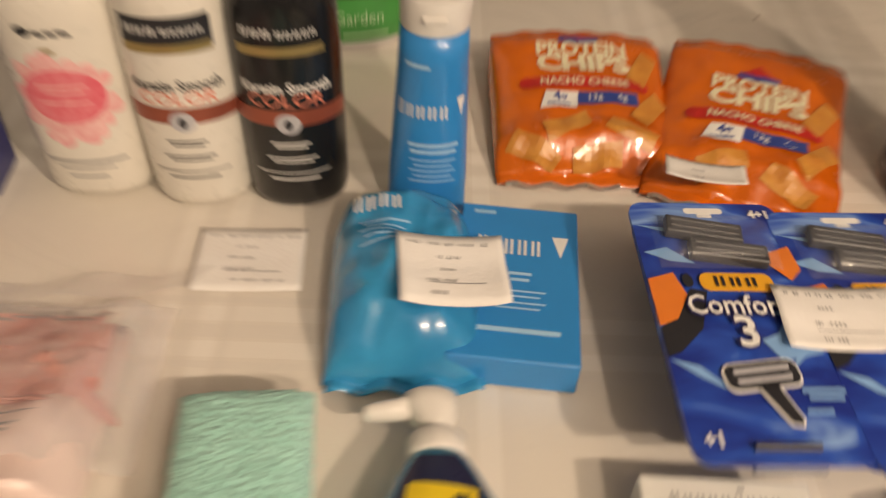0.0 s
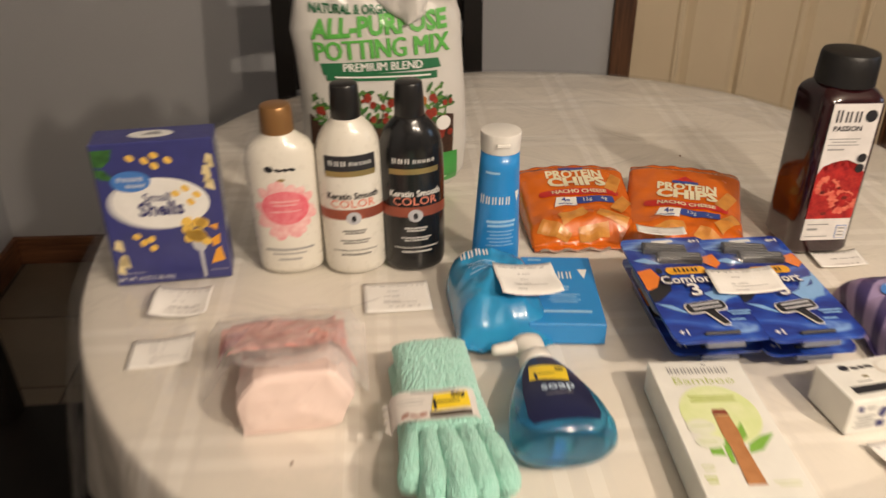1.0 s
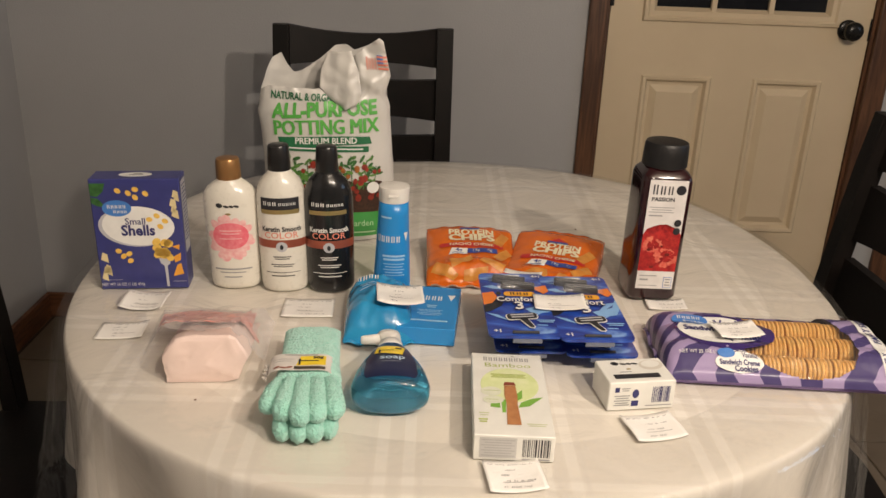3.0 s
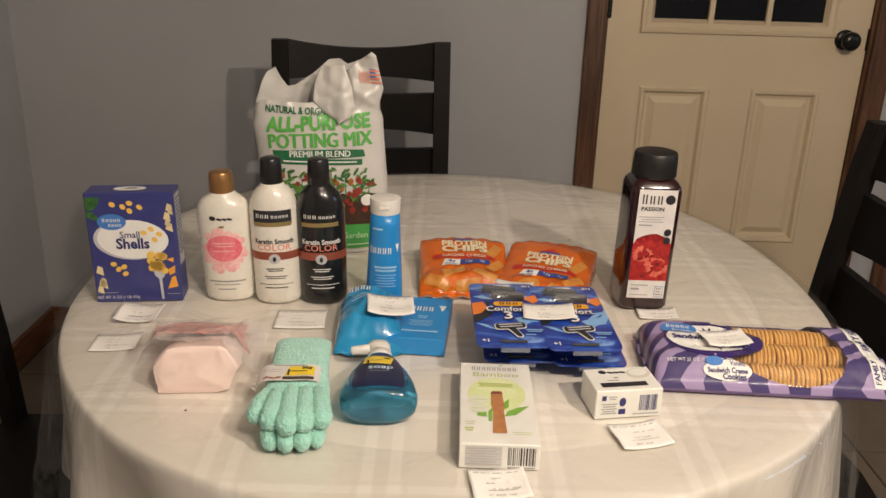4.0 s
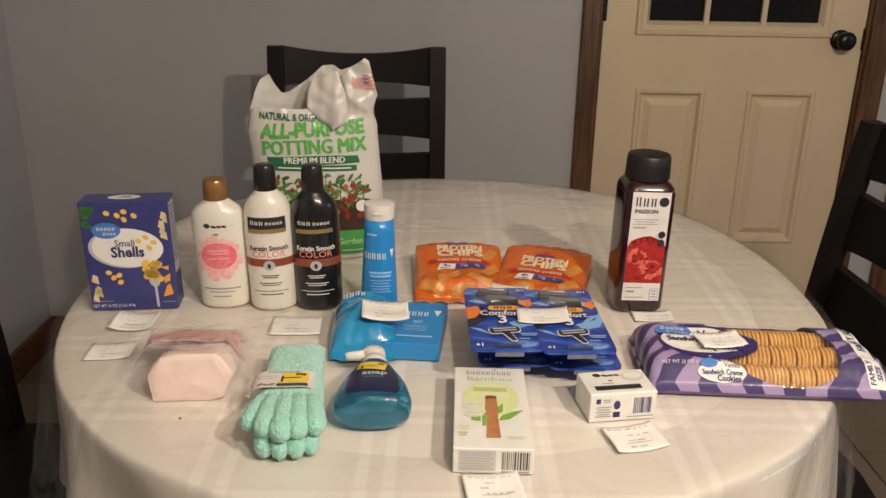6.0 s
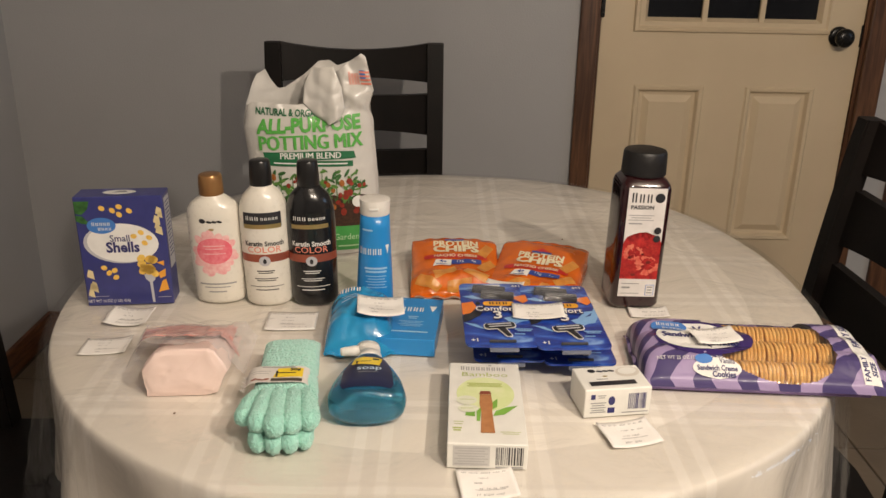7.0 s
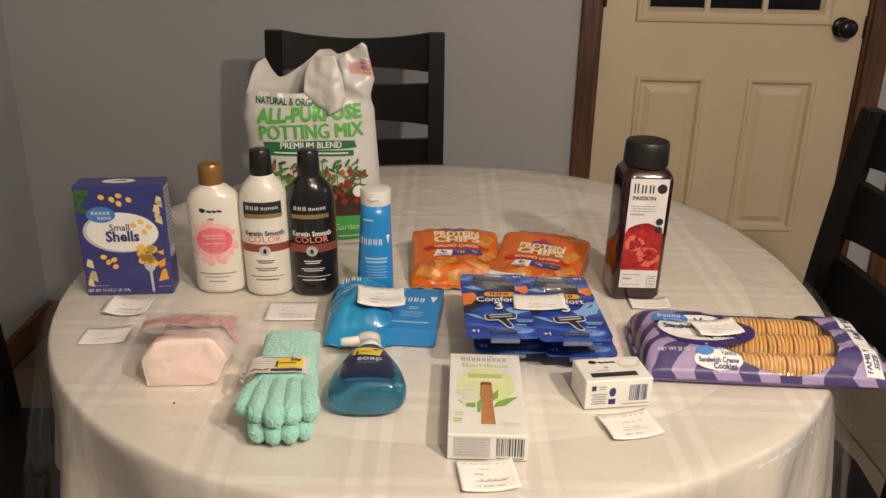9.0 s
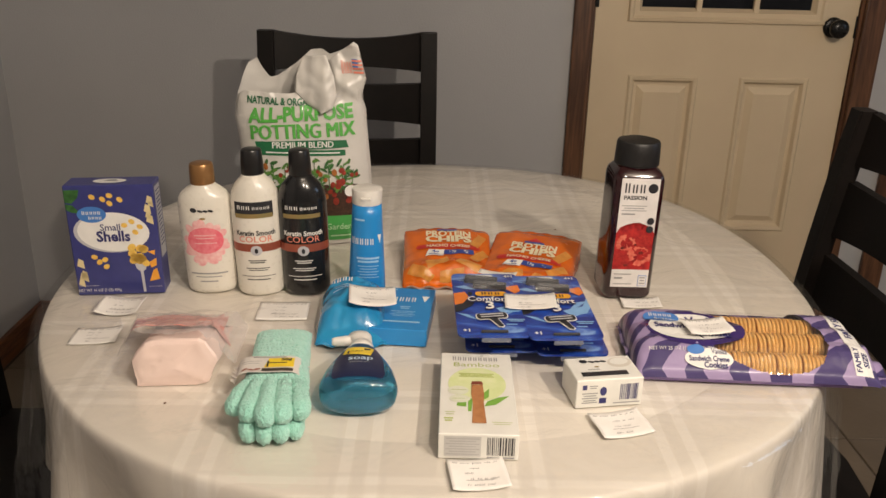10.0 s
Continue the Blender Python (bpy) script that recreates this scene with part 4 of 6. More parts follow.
def build_bag():
    W, H, D = 0.250, 0.360, 0.105
    b = thing("potting_mix_bag", pose(-0.098, 0.832, TOP + 0.001, 0, 0, 3), "half-full white potting mix bag with green print and crumpled top", "bag")

    def rim(s):
        """Height of the crumpled top edge across the bag, s from 0 to 1."""
        return float(np.interp(s, (0, 0.04, 0.08, 0.15, 0.18, 0.24, 0.30, 0.45, 0.57, 0.66, 0.72, 0.82, 0.92, 0.955, 1.0),
                               (0.284, 0.318, 0.340, 0.352, 0.336, 0.314, 0.318, 0.344, 0.371, 0.373, 0.362, 0.370, 0.380, 0.374, 0.318)))

    def lip(s):
        """The front panel is torn lower than the back one."""
        return float(np.interp(s, (0, 0.06, 0.14, 0.22, 0.32, 0.42, 0.50, 0.58, 0.66, 0.74, 0.82, 0.92, 0.955, 1.0),
                               (0.280, 0.289, 0.288, 0.288, 0.287, 0.286, 0.290, 0.310, 0.335, 0.347, 0.362, 0.379, 0.373, 0.318)))

    def half(v):
        return W / 2 * float(np.interp(v, (0, 0.06, 0.2, 0.5, 0.75, 0.85, 1.0), (0.84, 0.96, 1.0, 0.98, 1.0, 1.02, 0.93)))

    def lean(u, z):
        """The sides pull in: a notch under the right shoulder, a slack left flank."""
        k = min(1.0, abs(u) * 2.5)
        if u > 0:
            w = float(np.interp(z, (0, 0.15, 0.255, 0.278, 0.292, 0.31, 0.4), (1.05, 1.02, 0.93, 0.86, 0.92, 1.0, 0.98)))
        else:
            w = float(np.interp(z, (0, 0.12, 0.20, 0.29, 0.4), (0.96, 0.95, 0.97, 1.02, 1.0)))
        return 1 + (w - 1) * k

    def front(u, v):
        """u from -1 to 1 across, v from 0 to 1 up."""
        z = v * lip(0.5 + 0.5 * u)
        x = u * half(v) * lean(u, z)
        full = float(np.interp(z, (0, 0.03, 0.12, 0.24, 0.29, 0.33, 0.4), (0.85, 1.0, 0.98, 0.72, 0.52, 0.36, 0.25)))
        belly = max(0.0, 1 - abs(u) ** 2.8) ** 0.5
        crumple = 0.007 * noise.noise((x * 14, z * 14, 1.0)) - 0.009 * abs(noise.noise((x * 17 + z * 9, z * 15 - x * 6, 2.0))) + 0.004 * abs(noise.noise((x * 40, z * 34, 5.0)))
        fold = 0.020 * math.exp(-((x - 0.03 - 0.2 * (z - 0.3)) / 0.018) ** 2) * min(1, max(0, (z - 0.25) / 0.03))
        return Vector((x, -D / 2 * belly * full - crumple * (0.10 + 0.12 * min(1, max(0, (z - 0.19) / 0.06)) + 1.9 * min(1, max(0, (z - 0.268) / 0.03))) + fold, z))

    def back(u, v):
        q = front(u, v)
        q.z = v * rim(0.5 + 0.5 * u)
        belly = max(0.0, 1 - abs(u) ** 2.8) ** 0.5
        tuck = 0.014 * max(0, (q.z - 0.2) / 0.12)
        return Vector((q.x, D / 2 * belly * float(np.interp(q.z, (0, 0.1, 0.3, 0.4), (0.9, 1.0, 0.55, 0.35))) + 0.006 * abs(noise.noise((q.x * 24, q.z * 22, 7))), q.z - tuck * belly * 0.6))
    part("front_panel", sheet(lambda s, t: front(2 * s - 1, t), 90, 90), BAGWHITE, b, "", True)
    part("back_panel", sheet(lambda s, t: back(2 * s - 1, t), 60, 60), BAGWHITE, b, "", True)
    part("bottom_panel", sheet(lambda s, t: front(2 * s - 1, 0).lerp(back(2 * s - 1, 0), t), 30, 4), BAGWHITE, b)

    def on(u, z, d):
        s = max(-0.995, min(0.995, u / half(min(1, z / 0.31))))
        s = max(-0.995, min(0.995, s / lean(s, z)))
        q = front(s, min(0.999, z / lip(0.5 + 0.5 * s)))
        return q + Vector((0, -d - 0.0012, 0))
    # the front panel's torn lip folds down over the print
    def fold_skin(u, v):
        x0 = float(np.interp(v, (0, 0.15, 0.4, 0.7, 1.0), (0.031, 0.010, -0.010, -0.008, 0.004)))
        x1 = float(np.interp(v, (0, 0.12, 0.3, 0.65, 1.0), (0.038, 0.058, 0.066, 0.061, 0.047)))
        z0 = float(np.interp(v, (0, 0.15, 0.4, 1.0), (0.254, 0.268, 0.290, 0.350)))
        z1 = float(np.interp(v, (0, 0.12, 0.3, 1.0), (0.252, 0.262, 0.282, 0.356)))
        x, z = x0 + (x1 - x0) * u, z0 + (z1 - z0) * u
        ripple = 0.005 * noise.noise((x * 50, z * 22, 3.0)) - 0.004 * abs(noise.noise((x * 30 - z * 20, z * 30 + x * 20, 9.0)))
        return Vector((x, -0.041 - 0.006 * math.sin(math.pi * u ** 2.2) * (1 - 0.4 * v) + 0.020 * v ** 2 + 0.014 * (1 - u) ** 2 + ripple, z))
    part("folded_lip", sheet(fold_skin, 26, 30, 0.0008, (0, -1, 0)), BAGWHITE, b, "", True)
    printed("headline", [("t", "NATURAL & ORGANIC", -0.034, 0.2720, 0.0180, 0.74, 0.0005, -0.03)], DEEPGREEN, b, on, 0.001)
    printed("title", [("t", "ALL-PURPOSE", 0.0, 0.2500, 0.0360, 0.87, 0.0016, 0.06)], GRASS, b, on, 0.001)
    printed("title", [("t", "POTTING MIX", 0.002, 0.2185, 0.0380, 0.80, 0.0014, 0.05)], GRASS, b, on, 0.001)
    printed("banner", [("p", ((-0.082, 0.183), (-0.04, 0.184), (0.0, 0.186), (0.04, 0.188), (0.086, 0.190), (0.082, 0.203), (0.04, 0.204), (0.0, 0.203), (-0.04, 0.201), (-0.086, 0.199))), ("r", -0.078, 0.175, 0.080, 0.1855)], DEEPGREEN, b, on, 0.0006)
    printed("banner_writing", [("t", "PREMIUM BLEND", 0.002, 0.1945, 0.0165, 0.92, 0.0004, 0.025)] + lines(-0.066, 0.070, [0.1805], 0.0024), WHITE_INK, b, on, 0.0014)
    random.seed(9)
    pale_leaf = material("light leaf print", (0.12, 0.26, 0.05), 0.45, other=(0.05, 0.14, 0.03), scale=120, mix=0.8)
    soil_edge = [(-0.106, 0.052), (0.104, 0.052)] + [(0.104 - 0.210 * k / 14, 0.118 + 0.008 * math.sin(k * 1.9) + 0.004 * math.sin(k * 4.3)) for k in range(15)]
    printed("soil", [("p", soil_edge)], SOIL, b, on, 0.0005)
    stems, dark_leaves, light_leaves, red, orange = [], [], [], [], []
    for px, top, lean_to, leafy in ((-0.080, 0.150, -0.2, 0), (-0.056, 0.164, 0.1, 1), (-0.030, 0.158, -0.1, 2), (-0.004, 0.150, 0.2, 2), (0.022, 0.166, 0.0, 1), (0.050, 0.168, -0.1, 1), (0.070, 0.160, 0.2, 2), (0.090, 0.148, 0.1, 0)):
        stems.append(("p", ((px - 0.0010, 0.105), (px + 0.0010, 0.105), (px + lean_to * 0.03 + 0.0006, top), (px + lean_to * 0.03 - 0.0006, top))))
        for _ in range(15):
            k = random.random()
            x, y = px + lean_to * 0.03 * k + random.uniform(-0.014, 0.014), 0.108 + (top - 0.104) * k
            if abs(x) > 0.102:
                continue
            (light_leaves if random.random() < 0.45 else dark_leaves).append(("e", x, y, random.uniform(0.005, 0.0095), random.uniform(0.0018, 0.0034), random.uniform(0.1, 3.0)))
        for _ in range(6):
            x, y, r = px + random.uniform(-0.012, 0.012), 0.088 + random.uniform(0, (top - 0.095)), random.uniform(0.0028, 0.0058)
            if abs(x) < 0.100:
                (red if leafy != 1 or random.random() < 0.5 else orange).append(("e", x, y, r, r * random.uniform(0.9, 1.4), random.uniform(-0.4, 0.4)))
    printed("stem_picture", stems, LEAF, b, on, 0.0008)
    printed("leaf_picture", dark_leaves, LEAF, b, on, 0.0010)
    printed("light_leaf_picture", light_leaves, pale_leaf, b, on, 0.0013)
    printed("tomato_picture", red, TOMATO, b, on, 0.0016)
    printed("vegetable_picture", orange, ORANGEV, b, on, 0.0019)
    printed("green_band", [("r", -0.112, 0.010, 0.112, 0.060)], BANDGREEN, b, on, 0.0011)
    printed("band_writing", [("t", "Garden", 0.066, 0.038, 0.017, 0.95), ("r", 0.05, 0.018, 0.095, 0.021)], ink("pale green print", (0.45, 0.66, 0.40)), b, on, 0.0018)
    printed("round_badge", [("e", 0.088, 0.108, 0.011, 0.011)], WHITE_INK, b, on, 0.0024)
    rays = []
    for k in range(7):
        a = radians(20 + 23 * k)
        c, s = math.cos(a), math.sin(a)
        rays.append(("p", ((0.055 + 0.010 * c - 0.0006 * s, 0.277 + 0.010 * s + 0.0006 * c), (0.055 + 0.024 * c, 0.277 + 0.024 * s), (0.055 + 0.010 * c + 0.0006 * s, 0.277 + 0.010 * s - 0.0006 * c))))
    printed("sun_ray", rays, SILVER, b, on, 0.0012)
    printed("flag_red", [("r", 0.088 + 0.0, 0.322 + 0.007 * k, 0.107, 0.3255 + 0.007 * k) for k in range(4)] + blocks(0.070, 0.087, 0.322, 0.345, 4, 0.45), CORAL, b, on, 0.0012)
    printed("flag_blue", [("r", 0.088, 0.333, 0.097, 0.348)], MIDBLUE, b, on, 0.0016)


build_bag()


# snack bags
ORANGE = material("glossy orange film", (0.68, 0.145, 0.010), 0.26, other=(0.54, 0.10, 0.006), scale=16, mix=0.5, coat=0.5, bump=0.35, bump_scale=40)
CHIPTONE = material("golden chip print", (0.62, 0.28, 0.055), 0.35, other=(0.50, 0.18, 0.03), scale=60, mix=0.7, coat=0.4)
REDP = ink("red print", (0.50, 0.02, 0.015))
NAVYP = ink("dark blue print", (0.03, 0.06, 0.28))
SILVERFOIL = material("silver foil edge", (0.6, 0.58, 0.55), 0.3, metal=0.7, scale=60)


def build_snack_bag(m, label, seed, L=0.160, down=0.0):
    W = 0.158

    def zf(u, v):
        rise = float(np.interp(v / L, (-0.5, -0.44, -0.34, -0.1, 0.2, 0.42, 0.5), (0.008, 0.014, 0.029, 0.037, 0.045, 0.051, 0.047)))
        side = max(0.0, 1 - abs(2 * u / W) ** 3.2) ** 0.5
        crease = noise.noise((u * 26, v * 30, seed)) + 0.7 * noise.noise((u * 60, v * 46, seed + 4)) + 0.5 * abs(noise.noise((u * 18, v * 60, seed + 9)))
        low = max(0.0, -v / L - 0.05)
        flat = min(0.8, 0.42 + 0.9 * max(0.0, v / L))
        return rise * (flat + (1 - flat) * side) + (0.0020 + 0.014 * low) * crease
    b = thing("snack_bag", m, label, "snack bag", "bags of protein chips")
    part("film", soft_pack(W, L, 0, zf, 0.001, 56, 60), ORANGE, b, "", True)
    for s, h in ((-1, 0.006), (1, 0.044)):
        part("seal", sheet(lambda u, v: (W * 0.99 * (u - 0.5), s * (L / 2 - 0.003 + 0.012 * v), h * (1 if s < 0 else 1 - 0.2 * abs(2 * u - 1) ** 3) + 0.0009 * math.sin(u * 34 + s) + 0.003 * v * s), 40, 4, 0.0007), ORANGE, b, "", True)
    part("foil_edge", sheet(lambda u, v: (W * 0.6 * (u - 0.75), -L / 2 - 0.0145 + 0.005 * v, 0.0045 + 0.002 * math.sin(u * 20)), 20, 1, 0.0007), SILVERFOIL, b)
    on = lambda u, v, d: Vector((u, v - down, zf(u, v - down) + d))
    printed("red_badge", [("p", ((0.0, 0.0795), (0.015, 0.0665), (-0.015, 0.0665)))], REDP, b, on, 0.0016)
    printed("mark_bar", [("r", -0.018, 0.0600, 0.018, 0.0665)], NAVYP, b, on, 0.0016)
    printed("title", [("t", "PROTEIN", 0.002, 0.0505, 0.0215, 0.95, 0.0008), ("t", "CHIPS", 0.002, 0.0315, 0.0290, 1.08, 0.0014)], CREAM, b, on, 0.0020)
    printed("flavour_bar", [("r", -0.050, 0.000, 0.052, 0.014), ("e", -0.050, 0.007, 0.006, 0.007), ("e", 0.052, 0.007, 0.006, 0.007)], REDP, b, on, 0.0016)
    printed("flavour", [("t", "NACHO CHEESE", 0.001, 0.007, 0.0112, 0.95, 0.0003)], CREAM, b, on, 0.0022)
    printed("fact_panel", [("p", ((-0.040, -0.024), (-0.008, -0.024), (-0.006, -0.005), (-0.034, -0.005)))], WHITE_INK, b, on, 0.0022)
    printed("fact_panel_dark", [("r", -0.007, -0.019, 0.046, -0.005)], NAVYP, b, on, 0.0020)
    printed("facts", [("t", "4g", -0.022, -0.012, 0.013, 1.0, 0.0004), ("r", -0.034, -0.0215, -0.014, -0.0195)], NAVYP, b, on, 0.0028)
    printed("facts_pale", [("t", "13g", 0.008, -0.012, 0.0095), ("t", "4g", 0.032, -0.012, 0.0095)], WHITE_INK, b, on, 0.0028)
    random.seed(int(seed))
    chips = []
    for x, y, a in ((-0.02, -0.045, 0.5), (0.035, -0.05, -0.3), (0.005, -0.070, 0.2), (0.055, 0.03, 1.2), (-0.048, -0.065, -0.4), (0.055, -0.02, 1.0)):
        if y - down < -L / 2 + 0.008:
            continue
        c, s = math.cos(a), math.sin(a)
        chips.append(("p", [(x + px * c - py * s, y + px * s + py * c) for px, py in ((-0.022, -0.008), (0.020, -0.010), (0.024, 0.006), (-0.018, 0.010))]))
    printed("chip_picture", chips, CHIPTONE, b, on, 0.0018)
    return b


build_snack_bag(pose(0.176, 0.674, T1, 0, 0, 1), "glossy orange bag of nacho cheese chips lying flat", 3.0)
build_snack_bag(pose(0.320, 0.650, T1 + 0.001, 0, 0, -17), "glossy orange bag of nacho cheese chips under razor packs", 8.0, 0.180, 0.022)
build_note(pose(0.258, 0.560, TOP + 0.040, -10, 0, -12), 0.062, 0.034, 3, 0.003, 12)


# iced tea bottle
TEA = material("dark red tea in clear plastic", (0.026, 0.004, 0.006), 0.10, other=(0.016, 0.003, 0.004), scale=10, coat=0.6, fine=0.3)
TEACAP = material("matt black bottle cap", (0.012, 0.011, 0.011), 0.42, scale=60, bump=0.1, bump_scale=300)
LABELW = material("white bottle label", (0.74, 0.71, 0.69), 0.45, scale=40, coat=0.2)
HIBISCUS = material("red hibiscus print", (0.50, 0.03, 0.026), 0.42, other=(0.24, 0.010, 0.014), scale=120, mix=0.9)
PEACH = material("orange red petal print", (0.72, 0.20, 0.13), 0.42, other=(0.62, 0.08, 0.06), scale=140, mix=0.8)


def build_tea_bottle():
    b = thing("tea_bottle", pose(0.4735, 0.5965, TOP + 0.001, 0, 1.0, 2), "tall square bottle of dark red iced tea with black cap", "bottle")
    R = 0.0420
    sec = [(0, R - 0.008, R - 0.008, 5, 0, 0), (0.004, R - 0.003, R - 0.003, 5.5, 0, 0), (0.010, R, R, 6, 0, 0), (0.206, R, R, 6, 0, 0), (0.214, R - 0.002, R - 0.002, 5.5, 0, 0), (0.221, R - 0.007, R - 0.007, 4.5, 0, 0), (0.226, R - 0.013, R - 0.013, 3, 0, 0), (0.229, 0.031, 0.031, 2, 0, 0)]
    smooth_by_angle(part("body", loft(sec, 64), TEA, b), 40)
    smooth_by_angle(part("cap", loft([(0.2245, 0.0336, 0.0336), (0.2265, 0.0362, 0.0362), (0.246, 0.0356, 0.0356), (0.2600, 0.0349, 0.0349), (0.2640, 0.0331, 0.0331), (0.2655, 0.028, 0.028)], 56), TEACAP, b, "wide black screw cap"))
    face = flat_on(-R)

    def on(u, v, d):
        return face(u, v + 0.0078, d)
    printed("label", [("r", -0.031, 0.0165, 0.031, 0.2035)], LABELW, b, on, 0.0008)
    printed("brand_mark", blocks(-0.026, 0.011, 0.1795, 0.1955, 3), DARK_INK, b, on, 0.0011)
    printed("brand_mark_ring", [("e", 0.0205, 0.1875, 0.0080, 0.0080)], DARK_INK, b, on, 0.0011)
    printed("flavour", [("t", "PASSION", -0.0065, 0.1712, 0.0092, 1.05, 0.0003)], DARK_INK, b, on, 0.0011)
    printed("small_writing", lines(-0.027, 0.014, [0.158, 0.154, 0.150], 0.0012) + lines(-0.026, -0.004, [0.144], 0.0022), GREY_INK, b, on, 0.0011)
    random.seed(12)
    deep = material("deep red petal print", (0.30, 0.014, 0.016), 0.45, other=(0.48, 0.04, 0.03), scale=200, mix=0.9)
    dark = material("dark red print", (0.10, 0.012, 0.012), 0.45, other=(0.26, 0.03, 0.02), scale=240, mix=0.9)
    edge = [(-0.031, 0.048), (0.031, 0.048)] + [(0.031 - 0.062 * k / 12, (0.112, 0.122, 0.114, 0.126, 0.117, 0.130, 0.120, 0.129, 0.119, 0.126, 0.114, 0.121, 0.111)[k]) for k in range(13)]
    printed("hibiscus", [("p", edge)], HIBISCUS, b, on, 0.0011)

    def bloom(name, cx, cy, r, mat, lift, seed):
        """A ring of notched petals round a heart, kept inside the label."""
        random.seed(seed)
        out = []
        for k in range(7):
            a = 2 * math.pi * k / 7 + random.uniform(-0.2, 0.2)
            q = r * random.uniform(0.85, 1.1)
            pts = []
            for w, d in ((-0.10, 0.18), (-0.42, 0.62), (-0.40, 0.92), (-0.16, 0.98), (0.0, 0.90), (0.18, 1.0), (0.40, 0.90), (0.42, 0.60), (0.10, 0.18)):
                x, y = cx + q * d * math.cos(a + w), cy + q * d * math.sin(a + w) * 0.9
                pts.append((min(0.0305, max(-0.0305, x)), min(0.118, max(0.0485, y))))
            out.append(("p", pts))
        printed(name, out, mat, b, on, lift)
    bloom("hibiscus_petal", 0.011, 0.072, 0.021, PEACH, 0.0014, 1)
    bloom("hibiscus_petal", -0.014, 0.094, 0.017, PEACH, 0.0014, 2)
    bloom("hibiscus_shade", -0.017, 0.066, 0.014, deep, 0.0017, 3)
    bloom("hibiscus_shade", 0.015, 0.098, 0.014, deep, 0.0017, 4)
    bloom("hibiscus_petal", 0.013, 0.074, 0.0125, HIBISCUS, 0.0020, 5)
    bloom("hibiscus_petal", -0.012, 0.094, 0.010, HIBISCUS, 0.0020, 6)
    printed("hibiscus_heart", [("e", 0.013, 0.078, 0.0042, 0.0030), ("e", -0.018, 0.086, 0.0036, 0.0026), ("e", -0.010, 0.056, 0.0040, 0.0026), ("e", 0.002, 0.092, 0.0024, 0.0018)], dark, b, on, 0.0023)
    printed("badge", [("e", 0.0225, 0.133, 0.0058, 0.0060), ("e", 0.0225, 0.119, 0.0058, 0.0060)], DARK_INK, b, on, 0.0026)
    printed("corner_badge", [("r", 0.014, 0.019, 0.028, 0.038)], MIDBLUE, b, on, 0.0011)
    printed("corner_badge_face", [("r", 0.0148, 0.0198, 0.0272, 0.0372)], LABELW, b, on, 0.0015)
    printed("foot_writing", lines(-0.027, 0.002, [0.040], 0.0014) + lines(-0.026, -0.012, [0.033], 0.003) + lines(-0.027, 0.004, [0.0225], 0.0012) + lines(0.0165, 0.0255, [0.034, 0.029, 0.024], 0.0022), GREY_INK, b, on, 0.0019)


build_tea_bottle()


# razor packs
CARDBLUE = material("deep blue printed card", (0.020, 0.05, 0.36), 0.3, other=(0.010, 0.022, 0.18), scale=22, mix=0.8, coat=0.5)
t_, p_ = nodes_of(CARDBLUE)
co_ = t_.nodes.new("ShaderNodeTexCoord")
mp_ = t_.nodes.new("ShaderNodeMapping")
mp_.inputs["Location"].default_value, mp_.inputs["Rotation"].default_value, mp_.inputs["Scale"].default_value = (0.02, 0.01, 0), (0, 0, radians(-32)), (1, 3.2, 1)
st_ = t_.nodes.new("ShaderNodeTexNoise")
st_.inputs["Scale"].default_value, st_.inputs["Detail"].default_value, st_.inputs["Distortion"].default_value = 11, 3, 0.9
t_.links.new(co_.outputs["Object"], mp_.inputs["Vector"])
t_.links.new(mp_.outputs["Vector"], st_.inputs["Vector"])
rp_ = t_.nodes.new("ShaderNodeValToRGB")
rp_.color_ramp.elements[0].position, rp_.color_ramp.elements[0].color = 0.40, (0.010, 0.028, 0.24, 1)
rp_.color_ramp.elements[1].position, rp_.color_ramp.elements[1].color = 0.76, (0.30, 0.50, 0.80, 1)
mid_ = rp_.color_ramp.elements.new(0.58)
mid_.color = (0.022, 0.085, 0.45, 1)
t_.links.new(st_.outputs["Fac"], rp_.inputs["Fac"])
t_.links.new(rp_.outputs["Color"], p_.inputs["Base Color"])
SWOOSH = ink("light blue print", (0.22, 0.42, 0.72))
RAZORGREY = material("grey razor plastic", (0.055, 0.055, 0.06), 0.35, other=(0.03, 0.03, 0.033), scale=60)
STEEL = material("steel razor blades", (0.55, 0.55, 0.56), 0.25, metal=0.9, scale=60)
ORANGEP = ink("orange print", (0.75, 0.20, 0.03))
TRAYPLASTIC = material("smoky clear tray plastic", (0.16, 0.18, 0.24), 0.18, other=(0.10, 0.11, 0.16), scale=40, coat=0.5)
AMBER = ink("amber print", (0.78, 0.38, 0.03))
BLISTER = film_material("clear blister plastic", (0.9, 0.93, 1.0), 0.05, 0.05, 0.03)


